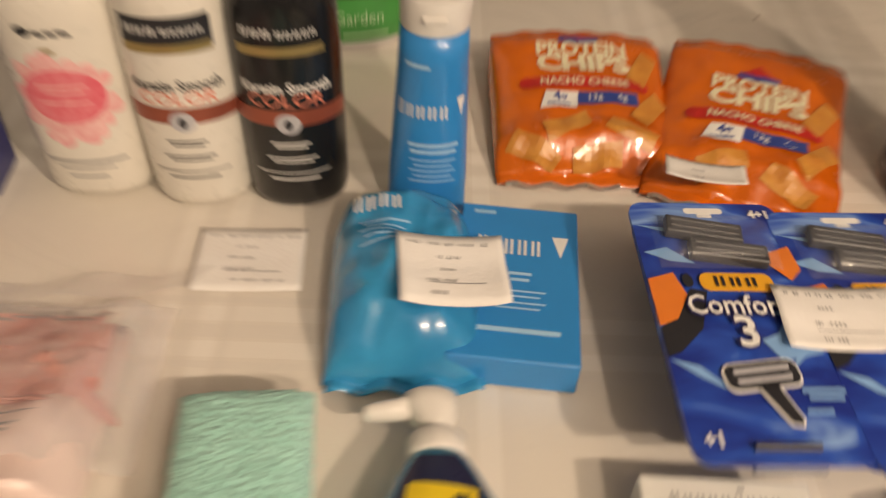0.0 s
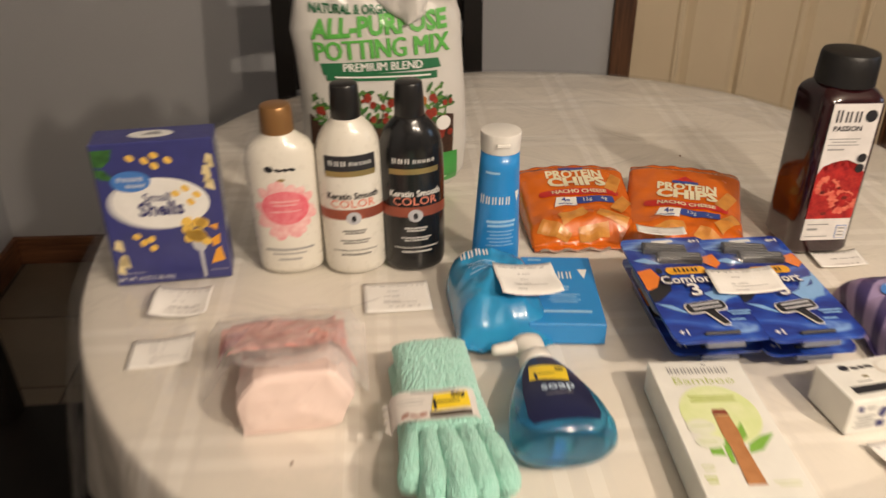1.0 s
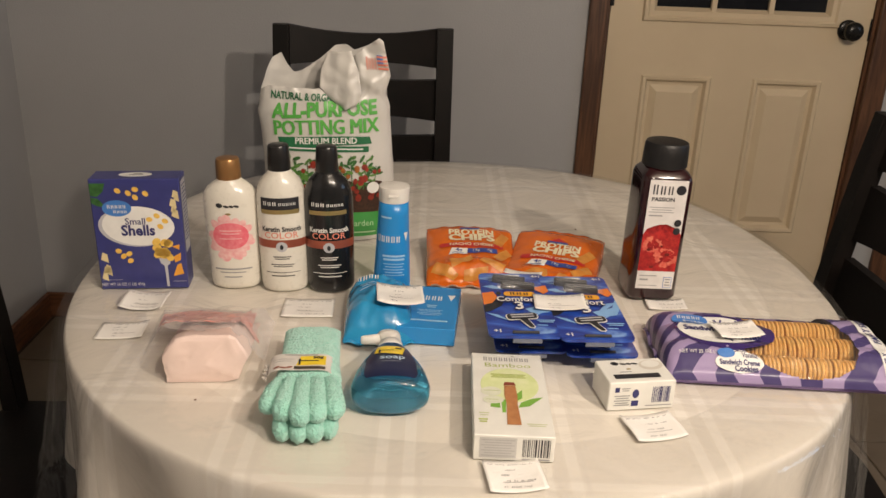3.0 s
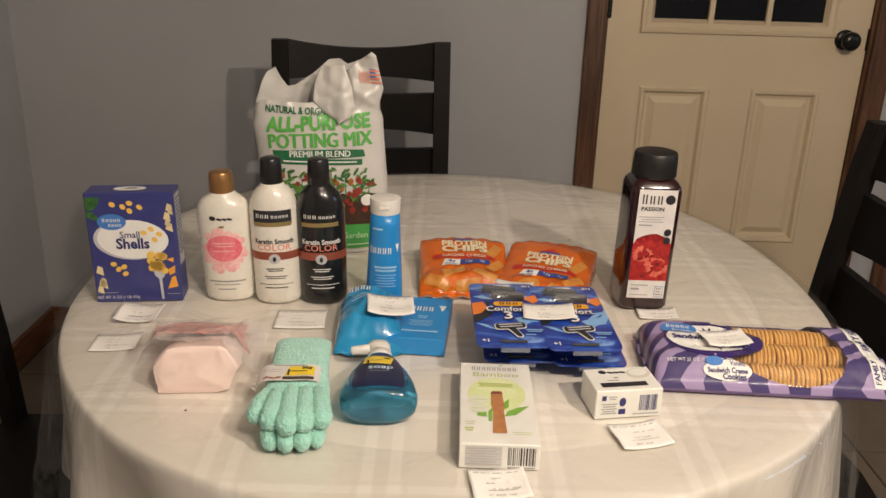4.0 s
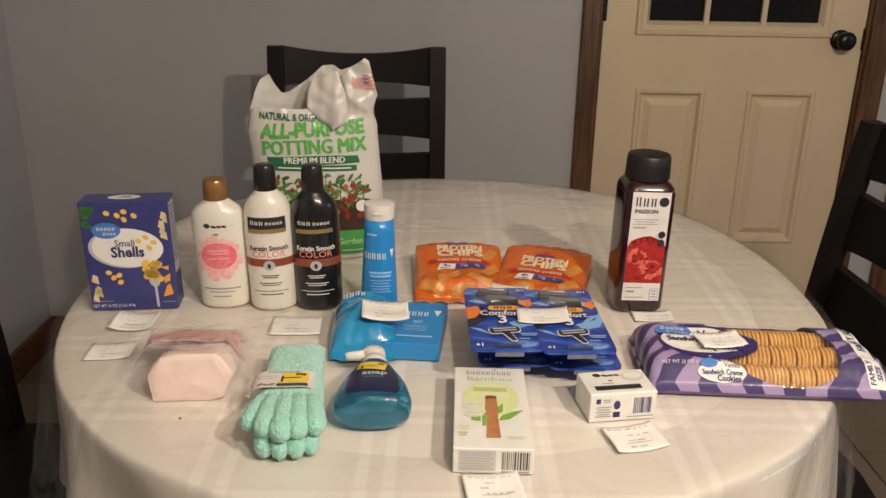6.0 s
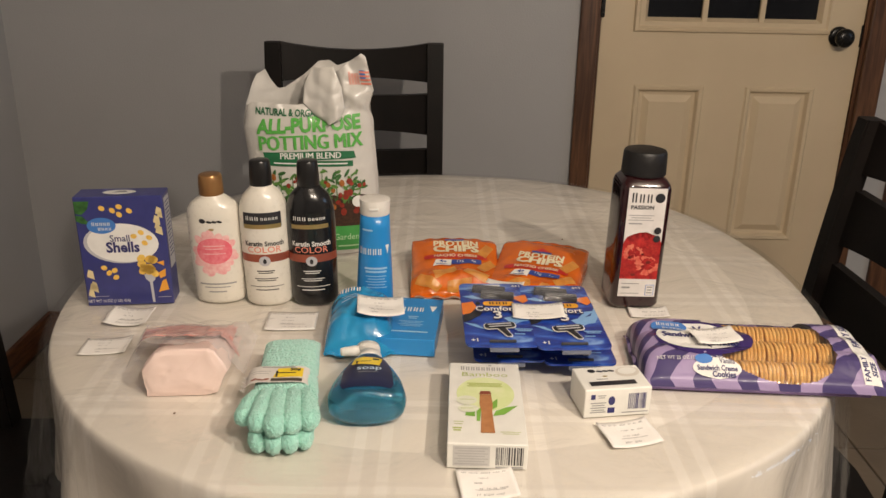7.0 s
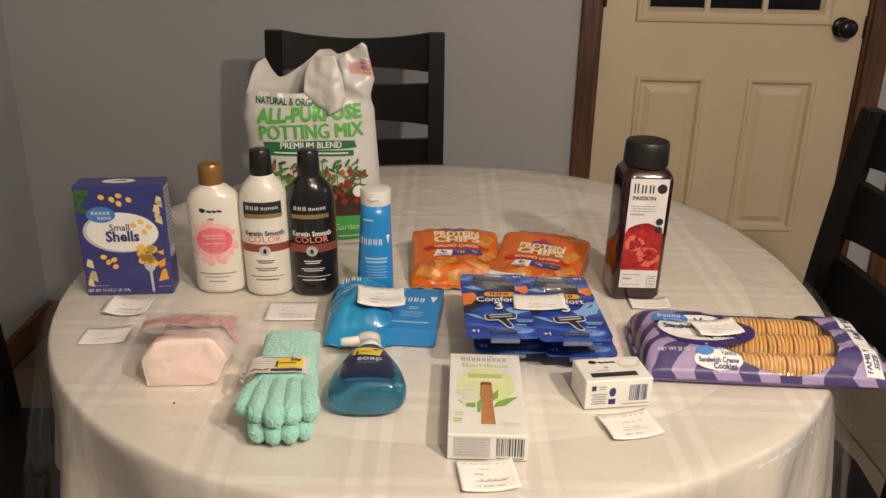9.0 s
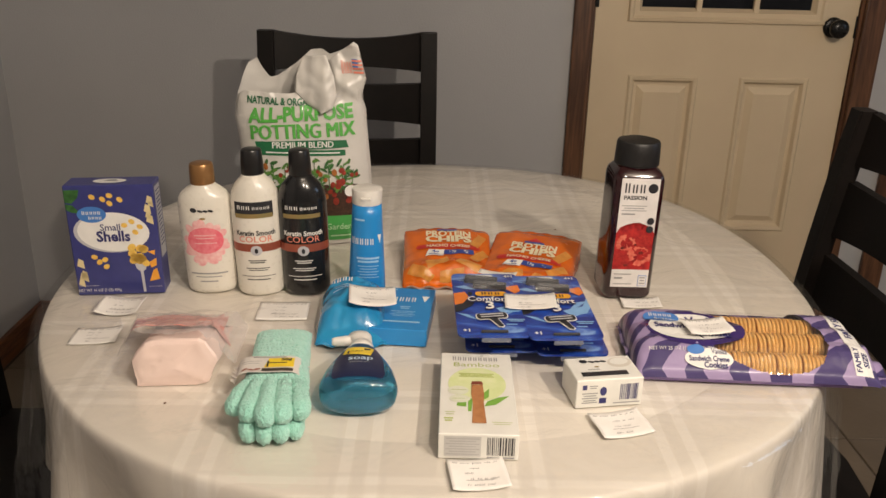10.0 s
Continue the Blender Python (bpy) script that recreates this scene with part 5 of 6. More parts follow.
def build_razor_pack(m, label):
    W, L, H = 0.122, 0.212, 0.026
    b = thing("razor_pack", m, label, "razor pack", "packs of razors")
    part("card", slab_of(rounded(-W / 2, -L / 2, W / 2, L / 2, 0.012), 0.012, 0.0135), CARDBLUE, b)
    part("tray", slab_of(rounded(-W / 2 + 0.012, -L / 2 + 0.085, W / 2 - 0.012, L / 2 - 0.02, 0.014), 0.0, 0.0118, 0.0), TRAYPLASTIC, b)
    on = lid_on(0.0135)
    printed("hang_hole", [("p", rounded(-0.016, 0.094, 0.016, 0.100, 0.003)), ("p", rounded(-0.006, 0.090, 0.006, 0.094, 0.001))], WHITE_INK, b, on, 0.0003)
    sw = []
    for k, (x0, y0, x1, y1, w) in enumerate(((-0.060, 0.082, 0.058, 0.052, 0.008), (-0.058, 0.055, -0.02, 0.045, 0.010), (0.02, -0.02, 0.060, 0.012, 0.012), (0.022, -0.045, 0.060, -0.008, 0.008), (-0.060, -0.035, -0.02, -0.060, 0.007))):
        sw.append(("p", ((x0, y0), ((x0 + x1) / 2, (y0 + y1) / 2 + w), (x1, y1), ((x0 + x1) / 2, (y0 + y1) / 2 - w * 0.3))))
    printed("swoosh", sw, SWOOSH, b, on, 0.0003)
    printed("orange_patch", [("p", ((-0.0605, 0.030), (-0.040, 0.036), (-0.034, 0.016), (-0.046, -0.004), (-0.0605, -0.010))), ("p", ((0.030, 0.052), (0.058, 0.062), (0.0605, 0.040), (0.050, 0.030)))], ORANGEP, b, on, 0.0005)
    printed("pale_glow", [("p", ((0.010, -0.020), (0.048, -0.006), (0.0605, 0.022), (0.0605, -0.010), (0.050, -0.030), (0.020, -0.036)))], SWOOSH, b, on, 0.00035)
    printed("dark_patch", [("p", ((-0.0605, -0.012), (-0.046, 0.000), (-0.030, 0.022), (-0.018, 0.020), (-0.030, -0.012), (-0.050, -0.030), (-0.0605, -0.034)))], DARK_INK, b, on, 0.0004)
    for x, y, a in ((-0.008, 0.072, -10), (0.006, 0.051, -8)):
        rz = part("razor", box(-0.030, -0.0085, 0, 0.030, 0.0085, 0.0040, 0.0015), RAZORGREY, b, "", False, pose(x, y, 0.0138, 0, 0, a))
        part("blade", box(-0.026, -0.0040, 0.0040, 0.026, -0.0026, 0.0045, 0.0002, 1), STEEL, rz)
        part("blade", box(-0.026, 0.0020, 0.0040, 0.026, 0.0034, 0.0045, 0.0002, 1), STEEL, rz)
    part("blister", sheet(lambda u, v: (0.096 * (u - 0.5), 0.040 + 0.048 * v, 0.0142 + 0.0055 * (min(1, 6 * u, 6 * (1 - u)) * min(1, 5 * v, 5 * (1 - v))) ** 0.5), 24, 14), BLISTER, b, "clear blister over the razor heads", True)
    printed("maker_mark", [("p", rounded(-0.022, 0.019, 0.034, 0.035, 0.007))], AMBER, b, on, 0.0010)
    printed("maker_mark_writing", blocks(-0.012, 0.024, 0.0225, 0.0315, 3, 0.3), DARK_INK, b, on, 0.0014)
    printed("mascot_dot", [("e", -0.031, 0.028, 0.004, 0.006)], DARK_INK, b, on, 0.0010)
    printed("title_edge", [("t", "Comfort", -0.001, 0.005, 0.0225, 0.92, 0.0014), ("t", "3", 0.000, -0.017, 0.034, 1.1, 0.0018)], NAVY_INK, b, on, 0.0014)
    printed("title", [("t", "Comfort", -0.001, 0.005, 0.0225, 0.92, 0.0003), ("t", "3", 0.000, -0.017, 0.034, 1.1, 0.0006)], WHITE_INK, b, on, 0.0019)
    a = 0.12
    c, s = math.cos(a), math.sin(a)

    def turn(pts, x, y):
        return [(x + px * c - py * s, y + px * s + py * c) for px, py in pts]
    printed("razor_picture_edge", [("p", turn(rounded(-0.0275, -0.0105, 0.0275, 0.0105, 0.0075), 0.000, -0.048)), ("p", ((-0.008, -0.054), (0.009, -0.053), (0.019, -0.079), (0.016, -0.084), (0.008, -0.083)))], WHITE_INK, b, on, 0.0010)
    printed("razor_picture", [("p", turn(rounded(-0.0258, -0.0088, 0.0258, 0.0088, 0.0062), 0.000, -0.048)), ("p", ((-0.006, -0.054), (0.007, -0.053), (0.017, -0.079), (0.015, -0.0825), (0.0095, -0.0815)))], DARK_INK, b, on, 0.0014)
    printed("razor_picture_blade", [("p", turn([(-0.020, 0.0015), (0.020, 0.0015), (0.020, 0.0050), (-0.020, 0.0050)], 0, -0.048)), ("p", turn([(-0.019, -0.0055), (0.019, -0.0055), (0.020, -0.0022), (-0.020, -0.0022)], 0, -0.048))], SILVER, b, on, 0.0018)
    printed("small_writing", lines(0.024, 0.054, [-0.058, -0.063], 0.003) + lines(0.022, 0.040, [-0.073], 0.003) + lines(0.016, 0.046, [0.001], 0.0016), SWOOSH, b, on, 0.0008)
    printed("count", [("t", "+1", -0.045, -0.092, 0.013, 1.0, 0.0004), ("t", "4+1", 0.045, 0.093, 0.011, 1.0, 0.0004)], WHITE_INK, b, on, 0.0008)
    part("handle_end", box(-0.022, -0.0985, 0.0137, 0.022, -0.0945, 0.0155, 0.0008), RAZORGREY, b)
    part("handle_end", box(-0.022, -0.1065, 0.0085, 0.026, -0.0985, 0.0118, 0.0012), TRAYPLASTIC, b)
    return b


DEEP = Matrix.Diagonal((0.83, 0.96, 2.0, 1))
build_razor_pack(pose(0.2475, 0.415, T1, 0, 0, 1) @ DEEP, "deep blue card pack of razors under another pack")
build_razor_pack(pose(0.345, 0.408, T1, 0, 0, 2) @ DEEP, "deep blue card pack of razors under another pack")
build_razor_pack(pose(0.2325, 0.382, T1 + 0.0425, 1.5, 0, 2) @ DEEP, "deep blue card pack of razors lying on another pack")
build_razor_pack(pose(0.3275, 0.378, T1 + 0.0425, 1.5, 0, 3) @ DEEP, "deep blue card pack of razors lying on another pack")
build_note(pose(0.292, 0.378, TOP + 0.0735, 2, -3, -3), 0.074, 0.050, 4, 0.004, 7)


# razor gift box
BOXWHITE = material("white coated carton", (0.76, 0.75, 0.70), 0.4, scale=30, mix=0.25, coat=0.2)
LIME = material("pale lime print", (0.62, 0.70, 0.33), 0.42, other=(0.70, 0.74, 0.45), scale=50, mix=0.6)
BAMBOO = material("bamboo wood print", (0.46, 0.21, 0.085), 0.42, other=(0.38, 0.16, 0.06), scale=90, mix=0.7)
FRESH = ink("fresh green print", (0.20, 0.42, 0.06))
OLIVE = ink("olive green print", (0.45, 0.52, 0.16))


def bars(x0, x1, y0, y1, n, seed):
    random.seed(seed)
    out, x = [], x0
    while x < x1:
        w = random.choice((0.0007, 0.0007, 0.0012, 0.0018)) * (x1 - x0) / 0.03
        out.append(("r", x, y0, min(x1, x + w), y1))
        x += w + random.choice((0.0007, 0.001, 0.0015)) * (x1 - x0) / 0.03
    return out


def build_gift_box():
    W, L, H = 0.094, 0.197, 0.034
    b = thing("razor_box", pose(0.2090, 0.1925, T1, 0, 0, -1.2), "white carton of a bamboo razor with green leaves, lying flat", "box")
    part("carton", box(-W / 2, -L / 2, 0, W / 2, L / 2, H, 0.0010, 1), BOXWHITE, b)
    on = lid_on(H)
    printed("brand_mark", blocks(-0.032, 0.030, 0.077, 0.088, 9, 0.4) + [("r", 0.006, 0.090, 0.010, 0.0925)], GREY_INK, b, on, 0.0004)
    printed("title", [("t", "Bamboo", 0.0, 0.0655, 0.0155, 1.2, 0.0)], OLIVE, b, on, 0.0004)
    printed("lime_circle", [("e", 0.0, 0.016, 0.037, 0.042)], LIME, b, on, 0.0003)
    printed("razor_head", [("r", -0.023, 0.0400, 0.022, 0.0425), ("r", -0.021, 0.0365, 0.020, 0.0388), ("r", -0.023, 0.033, 0.022, 0.0352)], OLIVE, b, on, 0.0006)
    printed("razor_neck", [("p", ((-0.006, 0.022), (0.006, 0.022), (0.008, 0.014), (-0.008, 0.014)))], COPPER, b, on, 0.0006)
    printed("bamboo_handle", [("p", ((-0.007, 0.013), (0.007, 0.013), (0.0085, -0.01), (0.0075, -0.03), (0.0095, -0.076), (-0.0075, -0.076), (-0.006, -0.03), (-0.0080, -0.01)))], BAMBOO, b, on, 0.0008)
    printed("leaf", [("p", ((0.008, -0.038), (0.022, -0.034), (0.040, -0.012), (0.026, -0.016), (0.012, -0.026))), ("p", ((0.006, -0.024), (0.014, -0.016), (0.015, 0.004), (0.008, -0.006)))], FRESH, b, on, 0.0005)
    printed("stalk", [("p", ((-0.026, -0.038), (-0.014, -0.040), (-0.014, -0.026), (-0.024, -0.022))), ("p", ((-0.012, -0.050), (-0.008, -0.050), (-0.006, -0.020), (-0.012, -0.022)))], FRESH, b, on, 0.0005)
    printed("cucumber", [("e", -0.024, -0.002, 0.013, 0.011), ("e", -0.022, -0.022, 0.013, 0.009)], ink("pale cucumber print", (0.70, 0.72, 0.58)), b, on, 0.0009)
    printed("cucumber_rim", lines(-0.033, -0.014, [-0.001, -0.022], 0.0010), OLIVE, b, on, 0.0013)
    printed("small_writing", lines(-0.040, -0.028, [-0.052, -0.057], 0.0012) + lines(-0.041, -0.030, [-0.066, -0.071], 0.003) + lines(0.016, 0.040, [-0.073, -0.077], 0.0010), OLIVE, b, on, 0.0005)
    on = flat_on(-L / 2)
    printed("panel", [("r", -0.040, 0.004, 0.003, 0.031)], ink("pale grey print", (0.55, 0.54, 0.52)), b, on, 0.0004)
    printed("panel_lines", lines(-0.038, 0.001, [0.028 - 0.0035 * k for k in range(7)], 0.0012), ink("mid grey print", (0.42, 0.41, 0.40)), b, on, 0.0008)
    printed("barcode", bars(0.010, 0.042, 0.006, 0.030, 20, 2), DARK_INK, b, on, 0.0004)
    printed("barcode_digits", lines(0.010, 0.042, [0.003], 0.0018), GREY_INK, b, on, 0.0004)


build_gift_box()


# soap carton
def build_soap_box():
    W, L, H = 0.090, 0.060, 0.041
    b = thing("soap_box", pose(0.3770, 0.2450, T1, 0, 0, 9), "small white soap bar carton with dark printed band", "box")
    part("carton", box(-W / 2, -L / 2, 0, W / 2, L / 2, H, 0.0012, 1), BOXWHITE, b)
    on = lid_on(H)
    printed("maker_mark", swash(-0.010, 0.018, 0.040, 0.012), DARK_INK, b, on, 0.0004)
    printed("bird_mark", [("e", -0.008, 0.003, 0.0035, 0.0018)], GOLD, b, on, 0.0004)
    printed("soap_picture", [("e", 0.026, 0.012, 0.017, 0.013, 0.2)], ink("warm white print", (0.66, 0.62, 0.55)), b, on, 0.0004)
    printed("soap_glint", [("e", 0.026, 0.014, 0.013, 0.009, 0.2)], BOXWHITE, b, on, 0.0007)
    printed("dark_band", [("p", ((-0.034, -0.021), (0.028, -0.021), (0.028, -0.010), (-0.034, -0.010)))], DARK_INK, b, on, 0.0006)
    printed("small_writing", lines(-0.022, -0.006, [-0.004], 0.0018), GREY_INK, b, on, 0.0004)
    on = flat_on(-L / 2)
    printed("front_mark", [("r", -0.037, 0.027, -0.031, 0.034), ("r", -0.0135, 0.006, -0.004, 0.014)], NAVY_INK, b, on, 0.0004)
    printed("front_emblem", [("e", -0.0088, 0.024, 0.0045, 0.0065)], NAVY_INK, b, on, 0.0006)
    printed("front_writing", lines(-0.028, -0.017, [0.032, 0.029], 0.0013) + lines(-0.037, -0.016, [0.0215, 0.018, 0.0145, 0.011, 0.008], 0.0014), GREY_INK, b, on, 0.0004)
    printed("barcode", bars(0.014, 0.038, 0.010, 0.033, 18, 5), NAVY_INK, b, on, 0.0004)
    printed("front_rule", lines(0.006, 0.042, [0.0055], 0.0014), GREY_INK, b, on, 0.0004)


build_soap_box()


# cookie pack
LILAC = material("lilac printed film", (0.30, 0.20, 0.50), 0.26, other=(0.26, 0.17, 0.45), scale=20, coat=0.5)
DARKPURPLE = ink("dark purple print", (0.045, 0.025, 0.14), 0.25)
COOKIE = material("golden baked cookie", (0.66, 0.34, 0.085), 0.55, other=(0.74, 0.44, 0.14), scale=70, mix=0.8, bump=0.5, bump_scale=240)
CREME = material("vanilla creme", (0.68, 0.46, 0.18), 0.6, scale=60)
CLEARFILM = film_material("clear wrapper film", (1, 1, 1), 0.025, 0.05, 0.05)


def striped_film():
    m = material("purple striped wrapper film", (0.30, 0.20, 0.50), 0.42, scale=20, coat=0.15, bump=0.3, bump_scale=30)
    t, p = nodes_of(m)
    co = t.nodes.new("ShaderNodeTexCoord")
    mp = t.nodes.new("ShaderNodeMapping")
    mp.inputs["Rotation"].default_value = (0.5, 0, radians(62))
    t.links.new(co.outputs["Object"], mp.inputs["Vector"])
    w = t.nodes.new("ShaderNodeTexWave")
    w.inputs["Scale"].default_value, w.inputs["Distortion"].default_value, w.inputs["Detail"].default_value, w.inputs["Detail Scale"].default_value = 11.0, 3.2, 1.0, 1.0
    t.links.new(mp.outputs["Vector"], w.inputs["Vector"])
    ramp = t.nodes.new("ShaderNodeValToRGB")
    ramp.color_ramp.interpolation = "CONSTANT"
    ramp.color_ramp.elements[0].color = (0.060, 0.045, 0.145, 1)
    ramp.color_ramp.elements[1].position, ramp.color_ramp.elements[1].color = 0.5, (0.32, 0.25, 0.43, 1)
    t.links.new(w.outputs["Fac"], ramp.inputs["Fac"])
    t.links.new(ramp.outputs["Color"], p.inputs["Base Color"])
    return m


STRIPED = striped_film()


def build_cookie_pack():
    W, L, H = 0.332, 0.168, 0.045
    b = thing("cookie_pack", pose(0.600, 0.353, T1, 0, 0.0, -3.0), "purple striped pack of vanilla sandwich cookies with clear window", "cookie pack")

    def skin(x, y):
        a, c = abs(2 * x / W), abs(2 * y / L)
        near = float(np.interp(c, (0, 0.4, 0.5, 0.6, 0.7, 0.8, 0.9, 0.96, 1.0), (1, 1, 0.97, 0.90, 0.79, 0.655, 0.51, 0.40, 0.12)))
        k = max(0.0, 1 - a ** 14) ** 0.4 * (max(0.0, 1 - c ** 8) ** 0.4 if y > 0 else near)
        rows = 0.0030 * abs(math.cos(math.pi * y / 0.049))
        return 0.006 + (H - 0.006) * k + rows * k + 0.0022 * k * noise.noise((x * 26, y * 30, 3.0)) + 0.0020 * k * abs(noise.noise((x * 60 + y * 30, y * 44 - x * 20, 8.0)))

    def inside(x, y):
        """The clear window in the wrapper."""
        left = float(np.interp(y, (-0.0815, -0.078, -0.066, -0.052, -0.02, 0.02, 0.08), (0.022, -0.002, -0.033, -0.056, -0.066, -0.066, -0.060)))
        right = float(np.interp(y, (-0.0815, -0.078, -0.066, -0.04, 0.0, 0.03, 0.08), (0.032, 0.066, 0.090, 0.104, 0.107, 0.103, 0.082)))
        return left < x < right and -0.0815 < y < 0.079
    grid = lambda u, v: (W * (u - 0.5), L * (v - 0.5), skin(W * (u - 0.5), L * (v - 0.5)))
    part("wrapper", sheet(grid, 190, 110, keep=lambda u, v: not inside(W * (u - 0.5), L * (v - 0.5))), STRIPED, b, "purple striped wrapper", True)
    part("window", sheet(grid, 190, 110, keep=lambda u, v: inside(W * (u - 0.5), L * (v - 0.5))), CLEARFILM, b, "clear film window", True)
    part("tray", box(-W / 2 + 0.012, -L / 2 + 0.010, 0.0, W / 2 - 0.020, L / 2 - 0.010, 0.012, 0.003), LILAC, b, "lilac plastic tray")
    # sandwich cookies stand on edge in three rows
    def disc(r, h, mat, name):
        bm = loft([(-h / 2, r * 0.93, r * 0.93), (-h / 2 + 0.0012, r * 0.99, r * 0.99), (0, r, r), (h / 2 - 0.0012, r * 0.99, r * 0.99), (h / 2, r * 0.93, r * 0.93)], 20, lambda x, y, z: (z, x, y))
        me = bpy.data.meshes.new(name)
        bmesh.ops.recalc_face_normals(bm, faces=bm.faces)
        bm.to_mesh(me)
        bm.free()
        for poly in me.polygons:
            poly.use_smooth = len(poly.vertices) == 4
        me.materials.append(mat)
        return me
    biscuit, filling = disc(0.0215, 0.0046, COOKIE, "biscuit"), disc(0.0211, 0.0022, CREME, "creme")
    random.seed(21)
    for row, y in enumerate((-0.0535, -0.003, 0.047)):
        for k in range(18):
            x = -0.088 + k * 0.0118 + random.uniform(-0.0006, 0.0006)
            c = new("cookie", biscuit)
            c.parent = b
            z = (0.0222 if row else 0.0188) + random.uniform(-0.0008, 0.0008)
            c.matrix_basis = pose(x, y, z, random.uniform(0, 360), 0, random.uniform(-4, 4)) @ Matrix.Diagonal((1, 1, 1, 1) if row else (1, 0.88, 0.88, 1))
            for name, me, dx in (("creme", filling, 0.0030), ("biscuit", biscuit, 0.0060)):
                o = new(name, me)
                o.parent = c
                o.matrix_basis = pose(dx, 0, 0)
    on = skin_on(skin)
    printed("name_oval_edge", [("e", -0.072, -0.002, 0.070, 0.049)], DARKPURPLE, b, on, 0.0012)
    printed("name_oval", [("e", -0.079, 0.000, 0.059, 0.040)], WHITE_INK, b, on, 0.0018)
    printed("maker_mark", [("e", -0.115, 0.029, 0.026, 0.0150)], MIDBLUE, b, on, 0.0024)
    printed("maker_mark_writing", blocks(-0.133, -0.098, 0.030, 0.038, 5) + blocks(-0.126, -0.100, 0.019, 0.027, 5), WHITE_INK, b, on, 0.0030)
    printed("flavour", [("t", "Vanilla", -0.055, 0.022, 0.023, 0.85, 0.0006), ("t", "Sandwich Creme", -0.078, -0.001, 0.0185, 0.82, 0.0007), ("t", "Cookies", -0.052, -0.020, 0.018, 0.9, 0.0006)], NAVY_INK, b, on, 0.0026)
    printed("small_oval", [("e", -0.066, -0.0685, 0.033, 0.0125)], WHITE_INK, b, on, 0.0028)
    printed("small_oval_mark", [("e", -0.083, -0.058, 0.012, 0.006)], MIDBLUE, b, on, 0.0036)
    printed("small_oval_writing", [("t", "Vanilla", -0.052, -0.061, 0.009, 0.9), ("t", "Sandwich Creme", -0.066, -0.0695, 0.0088, 0.9, 0.0002), ("t", "Cookies", -0.058, -0.0770, 0.010, 0.95, 0.0003)], NAVY_INK, b, on, 0.0040)
    printed("weight_line", [("t", "NET WT 25 OZ (1 LB 9 OZ) 708g", -0.100, -0.0565, 0.0072, 0.9)], WHITE_INK, b, on, 0.0024)
    printed("size_band", [("r", 0.130, -0.080, 0.154, 0.079)], WHITE_INK, b, on, 0.0012)
    printed("size_writing", [("t", "FAMILY SIZE", 0.142, 0.026, 0.0160, 0.92, 0.0005, math.pi / 2), ("t", "FAMILY", 0.1365, -0.060, 0.0105, 0.95, 0.0003, math.pi / 2), ("t", "SIZE", 0.1475, -0.060, 0.0105, 0.95, 0.0003, math.pi / 2)], NAVY_INK, b, on, 0.0018)
    part("end_seal", sheet(lambda u, v: (W / 2 - 0.004 + 0.030 * u, L * 0.94 * (v - 0.5), 0.010 + 0.004 * math.sin(v * 19) - 0.004 * u), 6, 40, 0.0007), STRIPED, b, "", True)
    part("end_seal", sheet(lambda u, v: (-W / 2 + 0.004 - 0.008 * u, L * 0.94 * (v - 0.5), 0.010 + 0.003 * math.sin(v * 17)), 4, 40, 0.0007), STRIPED, b, "", True)


build_cookie_pack()
build_note(pose(0.542, 0.348, TOP + 0.0530, 0, 0, 8), 0.066, 0.046, 4, 0.004, 10)


# mint gloves
MINT = material("fluffy mint green yarn", (0.37, 0.71, 0.61), 0.95, other=(0.30, 0.63, 0.53), scale=110, mix=0.6, bump=0.9, bump_scale=330, sheen=0.4)
PILE = bpy.data.materials.new("mint green yarn pile")
PILE.use_nodes = True
t_ = PILE.node_tree
shade_noise = t_.nodes.new("ShaderNodeTexNoise")
shade_noise.inputs["Scale"].default_value, shade_noise.inputs["Detail"].default_value = 60, 3
yarn_ramp = t_.nodes.new("ShaderNodeValToRGB")
yarn_ramp.color_ramp.elements[0].position, yarn_ramp.color_ramp.elements[0].color = 0.35, (0.38, 0.72, 0.62, 1)
yarn_ramp.color_ramp.elements[1].position, yarn_ramp.color_ramp.elements[1].color = 0.65, (0.48, 0.84, 0.72, 1)
t_.links.new(shade_noise.outputs["Fac"], yarn_ramp.inputs["Fac"])
yarn_face = t_.nodes.new("ShaderNodeBsdfDiffuse")
through_yarn = t_.nodes.new("ShaderNodeBsdfTranslucent")
for shader in (yarn_face, through_yarn):
    t_.links.new(yarn_ramp.outputs["Color"], shader.inputs["Color"])
yarn_mix = t_.nodes.new("ShaderNodeMixShader")
yarn_mix.inputs[0].default_value = 0.5
t_.links.new(yarn_face.outputs[0], yarn_mix.inputs[1])
t_.links.new(through_yarn.outputs[0], yarn_mix.inputs[2])
t_.links.new(yarn_mix.outputs[0], t_.nodes["Material Output"].inputs["Surface"])
TAGCARD = material("white glove card", (0.70, 0.66, 0.62), 0.55, scale=40)
YELLOW = ink("yellow sticker", (0.85, 0.62, 0.03))


def fluff(bm, amount, scale=60):
    for v in bm.verts:
        n = noise.noise(v.co * scale) + 0.7 * noise.noise(v.co * scale * 2.3)
        v.co += v.normal * amount * n
    return bm


